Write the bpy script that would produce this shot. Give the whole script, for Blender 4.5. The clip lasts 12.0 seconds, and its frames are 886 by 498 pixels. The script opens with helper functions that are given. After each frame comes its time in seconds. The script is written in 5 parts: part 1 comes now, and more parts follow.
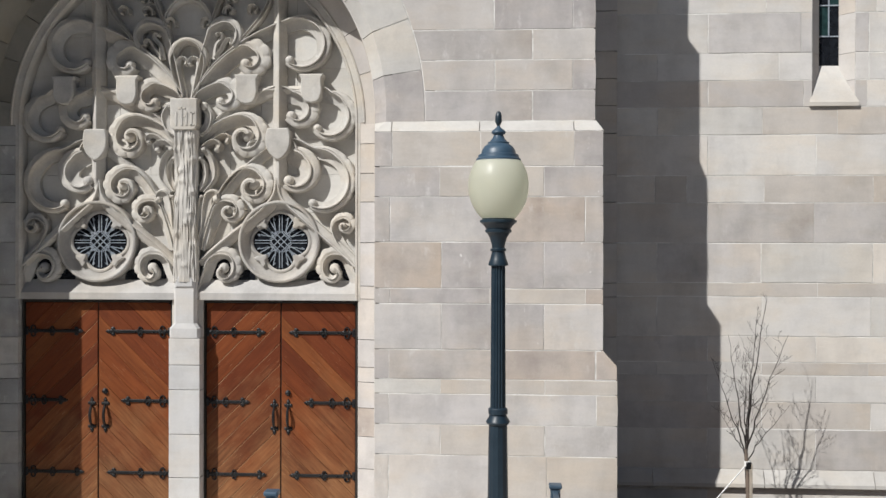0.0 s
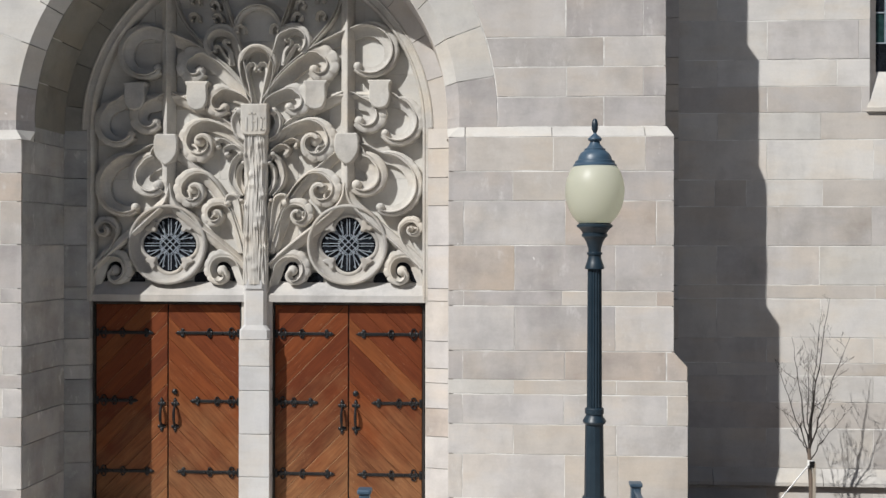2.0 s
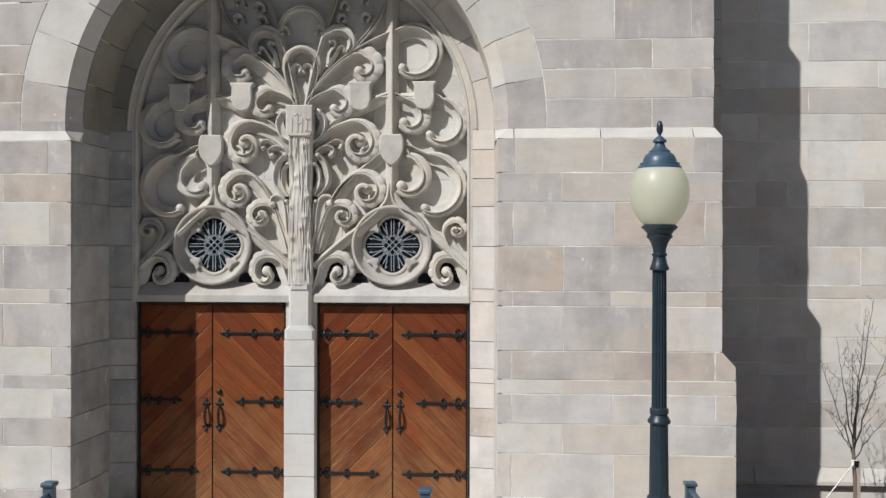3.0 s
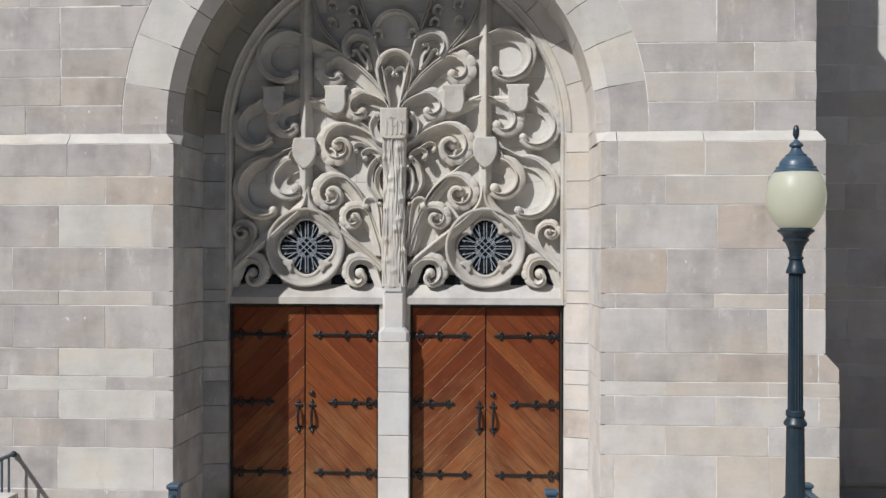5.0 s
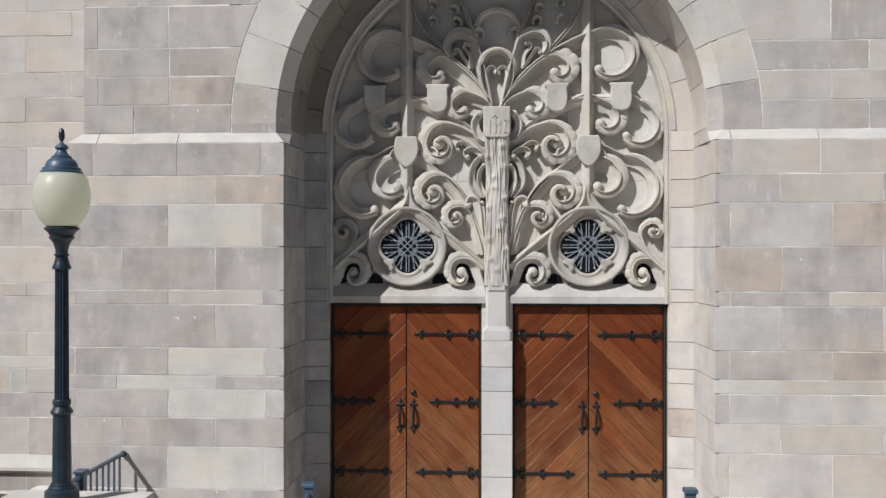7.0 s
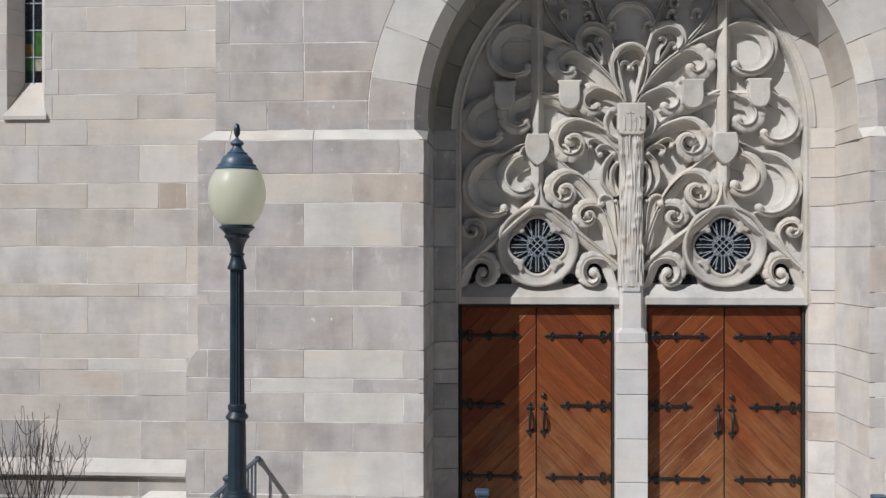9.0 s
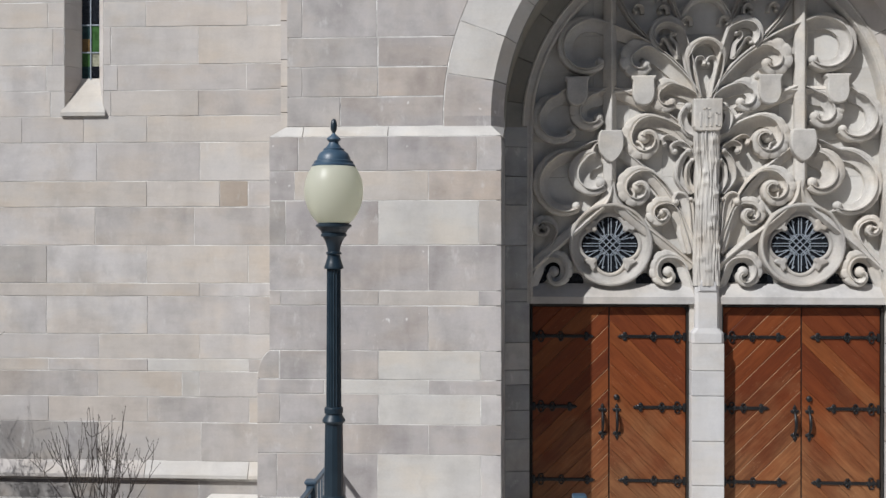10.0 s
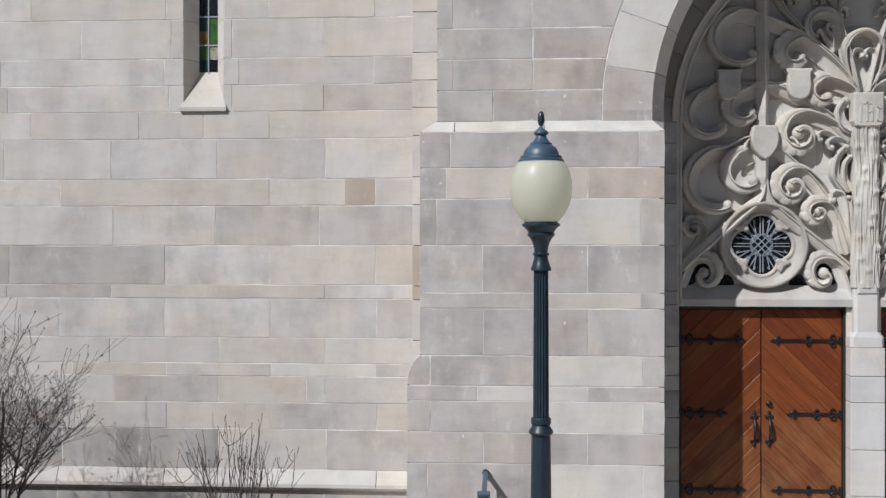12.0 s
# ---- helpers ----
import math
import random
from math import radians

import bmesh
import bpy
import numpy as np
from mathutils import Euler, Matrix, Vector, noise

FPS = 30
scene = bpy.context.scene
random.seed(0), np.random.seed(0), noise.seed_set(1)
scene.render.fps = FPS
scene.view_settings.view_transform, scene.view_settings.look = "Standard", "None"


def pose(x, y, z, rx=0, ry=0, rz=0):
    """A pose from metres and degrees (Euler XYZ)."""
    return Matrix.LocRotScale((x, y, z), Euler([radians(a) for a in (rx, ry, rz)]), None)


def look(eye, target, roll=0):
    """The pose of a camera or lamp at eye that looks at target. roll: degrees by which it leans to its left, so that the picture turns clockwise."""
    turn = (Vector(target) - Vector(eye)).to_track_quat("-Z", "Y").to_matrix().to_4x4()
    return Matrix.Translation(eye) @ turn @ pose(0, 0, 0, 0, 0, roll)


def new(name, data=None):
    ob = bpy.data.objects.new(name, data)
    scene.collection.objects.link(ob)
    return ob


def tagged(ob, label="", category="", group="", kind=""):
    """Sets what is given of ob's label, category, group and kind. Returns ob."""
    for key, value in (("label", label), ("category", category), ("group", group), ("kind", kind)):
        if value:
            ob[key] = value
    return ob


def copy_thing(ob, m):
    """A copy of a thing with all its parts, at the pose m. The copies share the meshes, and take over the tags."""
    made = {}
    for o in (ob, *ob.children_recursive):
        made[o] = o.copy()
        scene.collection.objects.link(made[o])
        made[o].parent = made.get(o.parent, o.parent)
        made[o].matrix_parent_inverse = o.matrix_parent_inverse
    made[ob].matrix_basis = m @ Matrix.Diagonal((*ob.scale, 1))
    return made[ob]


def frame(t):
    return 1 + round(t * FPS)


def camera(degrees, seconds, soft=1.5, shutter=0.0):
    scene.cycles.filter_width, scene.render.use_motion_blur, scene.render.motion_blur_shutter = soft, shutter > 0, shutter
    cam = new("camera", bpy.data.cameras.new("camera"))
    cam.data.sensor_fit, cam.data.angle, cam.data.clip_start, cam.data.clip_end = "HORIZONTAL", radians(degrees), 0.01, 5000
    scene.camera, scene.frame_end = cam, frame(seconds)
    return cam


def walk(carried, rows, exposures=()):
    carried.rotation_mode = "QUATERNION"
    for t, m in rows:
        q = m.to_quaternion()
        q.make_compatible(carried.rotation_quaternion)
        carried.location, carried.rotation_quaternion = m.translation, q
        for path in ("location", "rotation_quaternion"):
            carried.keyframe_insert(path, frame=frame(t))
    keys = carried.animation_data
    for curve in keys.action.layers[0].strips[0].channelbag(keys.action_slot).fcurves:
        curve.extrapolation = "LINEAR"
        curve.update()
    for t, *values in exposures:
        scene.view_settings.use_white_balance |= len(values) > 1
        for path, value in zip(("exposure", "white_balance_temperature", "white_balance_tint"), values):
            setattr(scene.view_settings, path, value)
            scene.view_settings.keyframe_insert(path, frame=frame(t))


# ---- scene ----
cam = camera(48.8, 12.0, soft=1.5)
PATH = [
    (0, (3.492, -9.561, 2.995), (3.365, -7.565, 2.989), 0.1),
    (0.5, (3.323, -9.617, 3.007), (3.197, -7.621, 3.0), 0.1),
    (1, (3.14, -9.678, 3.01), (3.016, -7.682, 3.005), 0.1),
    (1.5, (2.961, -9.741, 3.016), (2.838, -7.745, 3.011), 0.1),
    (2, (2.755, -9.792, 3.016), (2.632, -7.796, 3.012), 0.1),
    (2.5, (2.515, -9.835, 3.024), (2.394, -7.838, 3.019), 0.1),
    (3, (2.249, -9.871, 3.028), (2.129, -7.875, 3.023), 0.1),
    (5, (1.195, -9.982, 3.056), (1.077, -7.985, 3.05), 0.1),
    (5.5, (0.927, -10.005, 3.048), (0.809, -8.008, 3.042), 0.1),
    (6, (0.67, -10.02, 3.043), (0.548, -8.024, 3.038), 0.1),
    (6.5, (0.369, -10.025, 3.021), (0.248, -8.029, 3.02), 0.0),
    (7, (0.063, -10.027, 3.026), (-0.059, -8.03, 3.023), 0.0),
    (9, (-1.428, -9.858, 3.018), (-1.546, -7.861, 3.016), -0.0),
    (9.5, (-1.822, -9.779, 3.023), (-1.94, -7.783, 3.019), 0.0),
    (10, (-2.212, -9.699, 3.02), (-2.33, -7.703, 3.015), 0.0),
    (10.5, (-2.601, -9.617, 3.016), (-2.719, -7.62, 3.012), 0.0),
    (11, (-2.985, -9.53, 3.018), (-3.104, -7.534, 3.013), 0.0),
    (11.5, (-3.366, -9.446, 3.024), (-3.485, -7.449, 3.018), 0.1),
    (12, (-3.756, -9.355, 3.023), (-3.874, -7.358, 3.018), 0.0),
]
walk(cam, [(t, look(eye, target, roll)) for t, eye, target, roll in PATH], exposures=[(0, 0.08, 6440, 8.6), (3, 0.02, 6400, 8.6), (6, -0.02, 6320, 9.3), (9, -0.08, 6270, 9.6), (12, -0.05, 6170, 10)])

# ---- light ----
world = bpy.data.worlds.new("sky")
scene.world = world
world.use_nodes = True
sky = world.node_tree.nodes.new("ShaderNodeTexSky")
sky.sky_type, sky.sun_disc = "NISHITA", False
SUN_TO = Vector((-0.936, -1.0, 1.28)).normalized()      # the way from the wall to the sun
sky.sun_elevation = math.asin(SUN_TO.z)
sky.sun_rotation = math.atan2(SUN_TO.x, SUN_TO.y)
world.node_tree.links.new(sky.outputs[0], world.node_tree.nodes["Background"].inputs[0])
world.node_tree.nodes["Background"].inputs[1].default_value = 0.044
sun = new("sun", bpy.data.lights.new("sun", "SUN"))
sun.data.energy, sun.data.angle, sun.data.color = 4.65, radians(0.55), (1.0, 0.975, 0.945)
sun.matrix_world = look(SUN_TO * 40, (0, 0, 0))


# ---- materials ----
def mat(name):
    m = bpy.data.materials.new(name)
    m.use_nodes = True
    nt = m.node_tree
    return m, nt, nt.nodes["Principled BSDF"]


def node(nt, kind, **inputs):
    n = nt.nodes.new(kind)
    for k, v in inputs.items():
        n.inputs[k.replace("_", " ")].default_value = v
    return n


def ramp(nt, source, stops):
    r = nt.nodes.new("ShaderNodeValToRGB")
    while len(r.color_ramp.elements) < len(stops):
        r.color_ramp.elements.new(0.5)
    for e, (p, c) in zip(r.color_ramp.elements, stops):
        e.position, e.color = p, (*c, 1) if len(c) == 3 else (c[0],) * 3 + (1,)
    nt.links.new(source, r.inputs[0])
    return r.outputs[0]


def mix(nt, kind, fac, a, b):
    n = nt.nodes.new("ShaderNodeMix")
    n.data_type, n.blend_type = "RGBA", kind
    for sock, v in ((n.inputs[0], fac), (n.inputs[6], a), (n.inputs[7], b)):
        if isinstance(v, bpy.types.NodeSocket):
            nt.links.new(v, sock)
        elif isinstance(v, (int, float)):
            sock.default_value = v
        else:
            sock.default_value = (*v, 1)
    return n.outputs[2]


def coords(nt, scale=(1, 1, 1), shift=True):
    """World-size coordinates, moved for each object so that no two pieces share a pattern."""
    geo = nt.nodes.new("ShaderNodeNewGeometry")
    mp = nt.nodes.new("ShaderNodeMapping")
    mp.inputs["Scale"].default_value = scale
    if shift:
        info = nt.nodes.new("ShaderNodeObjectInfo")
        mul = nt.nodes.new("ShaderNodeMath")
        mul.operation = "MULTIPLY"
        mul.inputs[1].default_value = 37.0
        nt.links.new(info.outputs["Random"], mul.inputs[0])
        add = nt.nodes.new("ShaderNodeVectorMath")
        add.operation = "ADD"
        nt.links.new(geo.outputs["Position"], add.inputs[0])
        nt.links.new(mul.outputs[0], add.inputs[1])
        nt.links.new(add.outputs[0], mp.inputs["Vector"])
    else:
        nt.links.new(geo.outputs["Position"], mp.inputs["Vector"])
    return mp.outputs[0]


def noise_tex(nt, vec, scale, detail=5, rough=0.6):
    n = node(nt, "ShaderNodeTexNoise", Scale=scale, Detail=detail, Roughness=rough)
    nt.links.new(vec, n.inputs["Vector"])
    return n.outputs["Fac"]


def bump(nt, bsdf, height, strength, distance):
    b = node(nt, "ShaderNodeBump", Strength=strength, Distance=distance)
    nt.links.new(height, b.inputs["Height"])
    nt.links.new(b.outputs[0], bsdf.inputs["Normal"])


def stone_material(name, tones, grain=0.5, streak=True, relief=0.004, mottle=0.8, chips=False):
    m, nt, bsdf = mat(name)
    info = nt.nodes.new("ShaderNodeObjectInfo")
    tone = ramp(nt, info.outputs["Random"], tones)
    for r in nt.nodes:
        if r.bl_idname == "ShaderNodeValToRGB":
            r.color_ramp.interpolation = "LINEAR"
    vec = coords(nt)
    cloud = noise_tex(nt, vec, 2.3, 5, 0.62)
    tone = mix(nt, "MULTIPLY", 1.0, tone, ramp(nt, cloud, [(0.3, (1 - 0.155 * mottle, 1 - 0.155 * mottle, 1 - 0.15 * mottle)), (0.52, (1.0, 1.0, 1.0)), (0.72, (1 + 0.07 * mottle, 1 + 0.055 * mottle, 1 + 0.03 * mottle))]))
    # iron-warm and cool patches a hand or two across
    band = noise_tex(nt, coords(nt, (1.7, 1.7, 0.35)), 2.1, 3, 0.5)
    tone = mix(nt, "MULTIPLY", 1.0, tone, ramp(nt, band, [(0.36, (1 - 0.07 * mottle, 1 - 0.075 * mottle, 1 - 0.075 * mottle)), (0.5, (1.0, 1.0, 1.0)), (0.64, (1 + 0.035 * mottle, 1 + 0.035 * mottle, 1 + 0.04 * mottle))]))
    warm = noise_tex(nt, coords(nt, (0.8, 0.8, 1.6)), 1.5, 4, 0.55)
    tone = mix(nt, "MULTIPLY", 1.0, tone, ramp(nt, warm, [(0.34, (0.99, 0.985, 0.995)), (0.5, (1.01, 0.998, 0.99)), (0.62, (1.03, 0.985, 0.935))]))
    if streak:
        # bedding: faint long veins that lie a little aslant
        bed = noise_tex(nt, coords(nt, (1.6, 1.6, 7.0)), 1.4, 6, 0.7)
        tone = mix(nt, "MULTIPLY", 0.5, tone, ramp(nt, bed, [(0.32, (0.90, 0.885, 0.87)), (0.5, (1, 1, 1)), (0.72, (1.06, 1.06, 1.065))]))
        # lime bloom: pale smears that run down
        bloom = noise_tex(nt, coords(nt, (1.0, 1.0, 0.45)), 6.5, 5, 0.7)
        tone = mix(nt, "MIX", ramp(nt, bloom, [(0.60, (0, 0, 0)), (0.74, (0.42 * mottle, 0.42 * mottle, 0.42 * mottle))]), tone, (0.66, 0.65, 0.635))
    fine = noise_tex(nt, vec, 46, 6, 0.7)
    tone = mix(nt, "MULTIPLY", grain, tone, ramp(nt, fine, [(0.3, (0.90, 0.90, 0.90)), (0.7, (1.05, 1.05, 1.05))]))
    spots = noise_tex(nt, coords(nt, (1, 1, 0.6)), 4.5, 4, 0.6)
    tone = mix(nt, "MIX", ramp(nt, spots, [(0.60, (0, 0, 0)), (0.78, (0.3 * mottle, 0.3 * mottle, 0.3 * mottle))]), tone, (0.30, 0.28, 0.265))
    if chips:                          # pale bruises where the face has been struck
        chip = noise_tex(nt, coords(nt, (1.5, 1.5, 0.9)), 9.0, 2, 0.5)
        tone = mix(nt, "MIX", ramp(nt, chip, [(0.735, (0, 0, 0)), (0.775, (0.75, 0.75, 0.75))]), tone, (0.74, 0.73, 0.71))
    nt.links.new(tone, bsdf.inputs["Base Color"])
    bsdf.inputs["Roughness"].default_value = 0.88
    bsdf.inputs["Specular IOR Level"].default_value = 0.25
    bump(nt, bsdf, fine, 0.35, relief)
    return m


GREY = [(0.0, (0.495, 0.468, 0.446)), (0.25, (0.510, 0.484, 0.462)), (0.5, (0.525, 0.500, 0.477)), (0.75, (0.540, 0.516, 0.490)), (0.9, (0.555, 0.532, 0.504)), (1.0, (0.53, 0.495, 0.46))]
PIER = [(0.0, (0.438, 0.413, 0.402)), (0.3, (0.453, 0.428, 0.416)), (0.6, (0.467, 0.443, 0.430)), (0.85, (0.482, 0.458, 0.443)), (1.0, (0.475, 0.447, 0.425))]
M_WALL = stone_material("ashlar limestone", GREY)
M_PIER = stone_material("weathered grey limestone", PIER, mottle=1.45, chips=True)
# blotchy stained stone; the west jamb's cool shade is mixed into its colour
M_JAMB = stone_material("stained limestone darkened for shade", [(0.0, (0.32, 0.325, 0.325)), (0.5, (0.38, 0.382, 0.378)), (1.0, (0.45, 0.448, 0.438))], mottle=1.9)
M_MULL = stone_material("blue-grey pale limestone", [(0.0, (0.525, 0.525, 0.525)), (1.0, (0.56, 0.56, 0.557))], 0.4, True, 0.003, 0.8)
M_TAN = stone_material("tan limestone", [(0.0, (0.475, 0.42, 0.378)), (1.0, (0.505, 0.455, 0.412))], mottle=1.3)
M_PALE = stone_material("clean pale limestone", [(0.0, (0.54, 0.525, 0.495)), (1.0, (0.585, 0.57, 0.54))])
M_BUFF = stone_material("buff limestone", [(0.0, (0.515, 0.48, 0.44)), (1.0, (0.55, 0.515, 0.475))])
M_STAIN = stone_material("brown stained limestone", [(0.0, (0.40, 0.345, 0.29)), (1.0, (0.42, 0.365, 0.31))])
M_EAST = stone_material("pale clean ashlar", [(0.0, (0.585, 0.568, 0.54)), (0.4, (0.62, 0.602, 0.575)), (0.8, (0.655, 0.637, 0.607)), (1.0, (0.61, 0.58, 0.543))])
# dirty brown reveal stone, its colour lowered further for the shade there
M_REVEAL_SHADED = stone_material("dirty limestone darkened for shade", [(0.0, (0.23, 0.22, 0.195)), (1.0, (0.28, 0.27, 0.24))], 0.5, False, mottle=1.5)
M_CARVED = stone_material("carved limestone", [(0.0, (0.52, 0.502, 0.466)), (1.0, (0.56, 0.543, 0.505))], 0.9, True, 0.008, 1.4)
M_GRIMY = stone_material("grimy carved limestone", [(0.0, (0.42, 0.405, 0.378)), (1.0, (0.45, 0.435, 0.408))], 0.9, True, 0.008, 1.5)
M_FIELD = stone_material("tympanum limestone", [(0.0, (0.545, 0.535, 0.505)), (1.0, (0.605, 0.595, 0.562))], 0.5, True, 0.003)
# low west stones: tall shrub's shadow and the ledge's shade put into colour
M_LOW_SHADOW = stone_material("grey limestone darkened for shadow", [(0.0, (0.345, 0.332, 0.320)), (1.0, (0.40, 0.386, 0.373))], mottle=1.7)
M_COOL = stone_material("cool pale limestone", [(0.0, (0.525, 0.503, 0.487)), (1.0, (0.56, 0.540, 0.521))], mottle=1.2)
M_GREY = stone_material("dull grey limestone", [(0.0, (0.46, 0.435, 0.415)), (1.0, (0.49, 0.466, 0.444))], mottle=1.2)
M_DULL = stone_material("dark grey limestone", [(0.0, (0.405, 0.385, 0.365)), (1.0, (0.43, 0.410, 0.390))], mottle=1.2)


def mortar_material():
    """Lime mortar, repointed in stretches: bright new lime, weathered grey, and open dark joints."""
    m, nt, bsdf = mat("lime mortar")
    age = noise_tex(nt, coords(nt, (1.0, 1.0, 2.6), False), 1.35, 3, 0.6)
    tone = ramp(nt, age, [(0.27, (0.28, 0.265, 0.25)), (0.35, (0.52, 0.505, 0.48)), (0.48, (0.60, 0.585, 0.56)), (0.54, (0.78, 0.765, 0.735)), (0.75, (0.82, 0.81, 0.785))])
    fine = noise_tex(nt, coords(nt, (1, 1, 1), False), 30, 5, 0.7)
    tone = mix(nt, "MULTIPLY", 1.0, tone, ramp(nt, fine, [(0.3, (0.82, 0.82, 0.82)), (0.7, (1.08, 1.08, 1.08))]))
    nt.links.new(tone, bsdf.inputs["Base Color"])
    bsdf.inputs["Roughness"].default_value = 0.95
    bump(nt, bsdf, fine, 0.5, 0.004)
    return m


M_MORTAR = mortar_material()
M_BRICK = stone_material("dull brown brick", [(0.0, (0.17, 0.138, 0.115)), (1.0, (0.185, 0.15, 0.125))], 0.9, True)
M_CONCRETE = stone_material("worn concrete", [(0.0, (0.64, 0.62, 0.585)), (1.0, (0.69, 0.67, 0.63))], 0.9, False)


def wood_material(name, slope):
    m, nt, bsdf = mat(name)
    geo = nt.nodes.new("ShaderNodeNewGeometry")
    rot = nt.nodes.new("ShaderNodeMapping")
    rot.inputs["Rotation"].default_value = (0, radians(slope), 0)
    info = nt.nodes.new("ShaderNodeObjectInfo")
    mul = nt.nodes.new("ShaderNodeMath")
    mul.operation, mul.inputs[1].default_value = "MULTIPLY", 23.0
    nt.links.new(info.outputs["Random"], mul.inputs[0])
    nt.links.new(geo.outputs["Position"], rot.inputs["Vector"])
    add = nt.nodes.new("ShaderNodeVectorMath")
    add.operation = "ADD"
    nt.links.new(rot.outputs[0], add.inputs[0])
    nt.links.new(mul.outputs[0], add.inputs[1])
    sc = nt.nodes.new("ShaderNodeMapping")
    sc.inputs["Scale"].default_value = (1.3, 14, 14)
    nt.links.new(add.outputs[0], sc.inputs["Vector"])
    grain = noise_tex(nt, sc.outputs[0], 2.6, 8, 0.65)
    tone = ramp(nt, info.outputs["Random"], [(0.0, (0.11, 0.024, 0.0065)), (0.4, (0.145, 0.034, 0.009)), (0.75, (0.175, 0.045, 0.0115)), (1.0, (0.185, 0.057, 0.016))])
    tone = mix(nt, "MULTIPLY", 1.0, tone, ramp(nt, grain, [(0.28, (0.70, 0.66, 0.62)), (0.5, (1, 1, 1)), (0.72, (1.16, 1.2, 1.22))]))
    # sun-bleached and water-worn towards the foot of the leaf
    sep = nt.nodes.new("ShaderNodeSeparateXYZ")
    nt.links.new(geo.outputs["Position"], sep.inputs[0])
    big = noise_tex(nt, geo.outputs["Position"], 2.2, 4, 0.6)
    wear = nt.nodes.new("ShaderNodeMath")
    wear.operation = "MULTIPLY_ADD"
    nt.links.new(sep.outputs[2], wear.inputs[0])
    wear.inputs[1].default_value = -0.36
    nt.links.new(big, wear.inputs[2])
    tone = mix(nt, "MIX", ramp(nt, wear.outputs[0], [(0.0, (0, 0, 0)), (0.45, (0.55, 0.55, 0.55))]), tone, mix(nt, "MULTIPLY", 1.0, (0.28, 0.155, 0.072), ramp(nt, grain, [(0.3, (0.45, 0.42, 0.4)), (0.65, (1.15, 1.15, 1.15))])))
    nt.links.new(tone, bsdf.inputs["Base Color"])
    # blotches of thin varnish, and long dark streaks that follow the boards
    blot = noise_tex(nt, sc.outputs[0], 0.8, 5, 0.6)
    tone = mix(nt, "MULTIPLY", 1.0, tone, ramp(nt, blot, [(0.3, (0.80, 0.76, 0.74)), (0.52, (1, 1, 1)), (0.7, (1.16, 1.2, 1.2))]))
    nt.links.new(tone, bsdf.inputs["Base Color"])
    fleck = noise_tex(nt, sc.outputs[0], 9.0, 6, 0.75)
    worn = noise_tex(nt, geo.outputs["Position"], 3.1, 3, 0.6)
    hit = mix(nt, "MULTIPLY", 1.0, ramp(nt, fleck, [(0.60, (0, 0, 0)), (0.68, (0.75, 0.75, 0.75))]), ramp(nt, worn, [(0.46, (0, 0, 0)), (0.60, (1, 1, 1))]))
    tone = mix(nt, "MIX", hit, tone, (0.42, 0.26, 0.15))
    nt.links.new(tone, bsdf.inputs["Base Color"])
    bsdf.inputs["Roughness"].default_value = 0.58
    bsdf.inputs["Specular IOR Level"].default_value = 0.25
    bump(nt, bsdf, grain, 0.35, 0.004)
    return m


M_OAK_UP = wood_material("varnished oak rising", 45)
M_OAK_DOWN = wood_material("varnished oak falling", -45)


def painted(name, base, rough, metal=0.0, wear=(0.0, 0.0, 0.0), amount=0.0):
    m, nt, bsdf = mat(name)
    vec = coords(nt)
    a = noise_tex(nt, vec, 9, 5, 0.6)
    tone = mix(nt, "MULTIPLY", 1.0, base, ramp(nt, a, [(0.3, (0.78, 0.8, 0.82)), (0.7, (1.18, 1.15, 1.12))]))
    b = noise_tex(nt, vec, 60, 3, 0.7)
    if amount:
        tone = mix(nt, "MIX", ramp(nt, b, [(0.62, (0, 0, 0)), (0.74, (amount,) * 3)]), tone, wear)
    nt.links.new(tone, bsdf.inputs["Base Color"])
    nt.links.new(ramp(nt, a, [(0.3, (rough * 0.8,)), (0.7, (rough * 1.2,))]), bsdf.inputs["Roughness"])
    bsdf.inputs["Metallic"].default_value = metal
    bump(nt, bsdf, b, 0.15, 0.002)
    return m


M_POST = painted("dark slate-blue painted iron", (0.013, 0.027, 0.041), 0.38, 0.0, (0.08, 0.10, 0.12), 0.35)
M_CAP = painted("sky-blue sheened painted metal", (0.046, 0.085, 0.13), 0.42, 0.0, (0.10, 0.13, 0.16), 0.3)
M_RAIL = painted("slate-blue painted rail", (0.05, 0.082, 0.118), 0.42, 0.0, (0.12, 0.15, 0.18), 0.3)
M_IRON = painted("black wrought iron", (0.012, 0.012, 0.013), 0.45, 0.3, (0.05, 0.045, 0.04), 0.5)
M_DARK = painted("dark recess paint", (0.02, 0.016, 0.013), 0.7)
M_LEAD = painted("weathered lead came", (0.30, 0.34, 0.39), 0.6, 0.0, (0.4, 0.42, 0.45), 0.3)
M_BARK = painted("grey-brown bark", (0.16, 0.125, 0.10), 0.9, 0.0, (0.3, 0.26, 0.22), 0.5)
M_TWIG = painted("dark twig bark", (0.036, 0.029, 0.026), 0.9, 0.0, (0.12, 0.10, 0.09), 0.3)
M_TWIG_GREY = painted("grey-brown twig bark", (0.07, 0.058, 0.052), 0.9, 0.0, (0.2, 0.17, 0.15), 0.4)
M_STRAP = painted("white webbing", (0.75, 0.75, 0.74), 0.7)
M_STAKE = painted("weathered stake wood", (0.40, 0.35, 0.29), 0.85, 0.0, (0.5, 0.45, 0.4), 0.5)
M_SOIL = painted("dark mulch", (0.075, 0.055, 0.042), 0.95, 0.0, (0.16, 0.12, 0.09), 0.7)
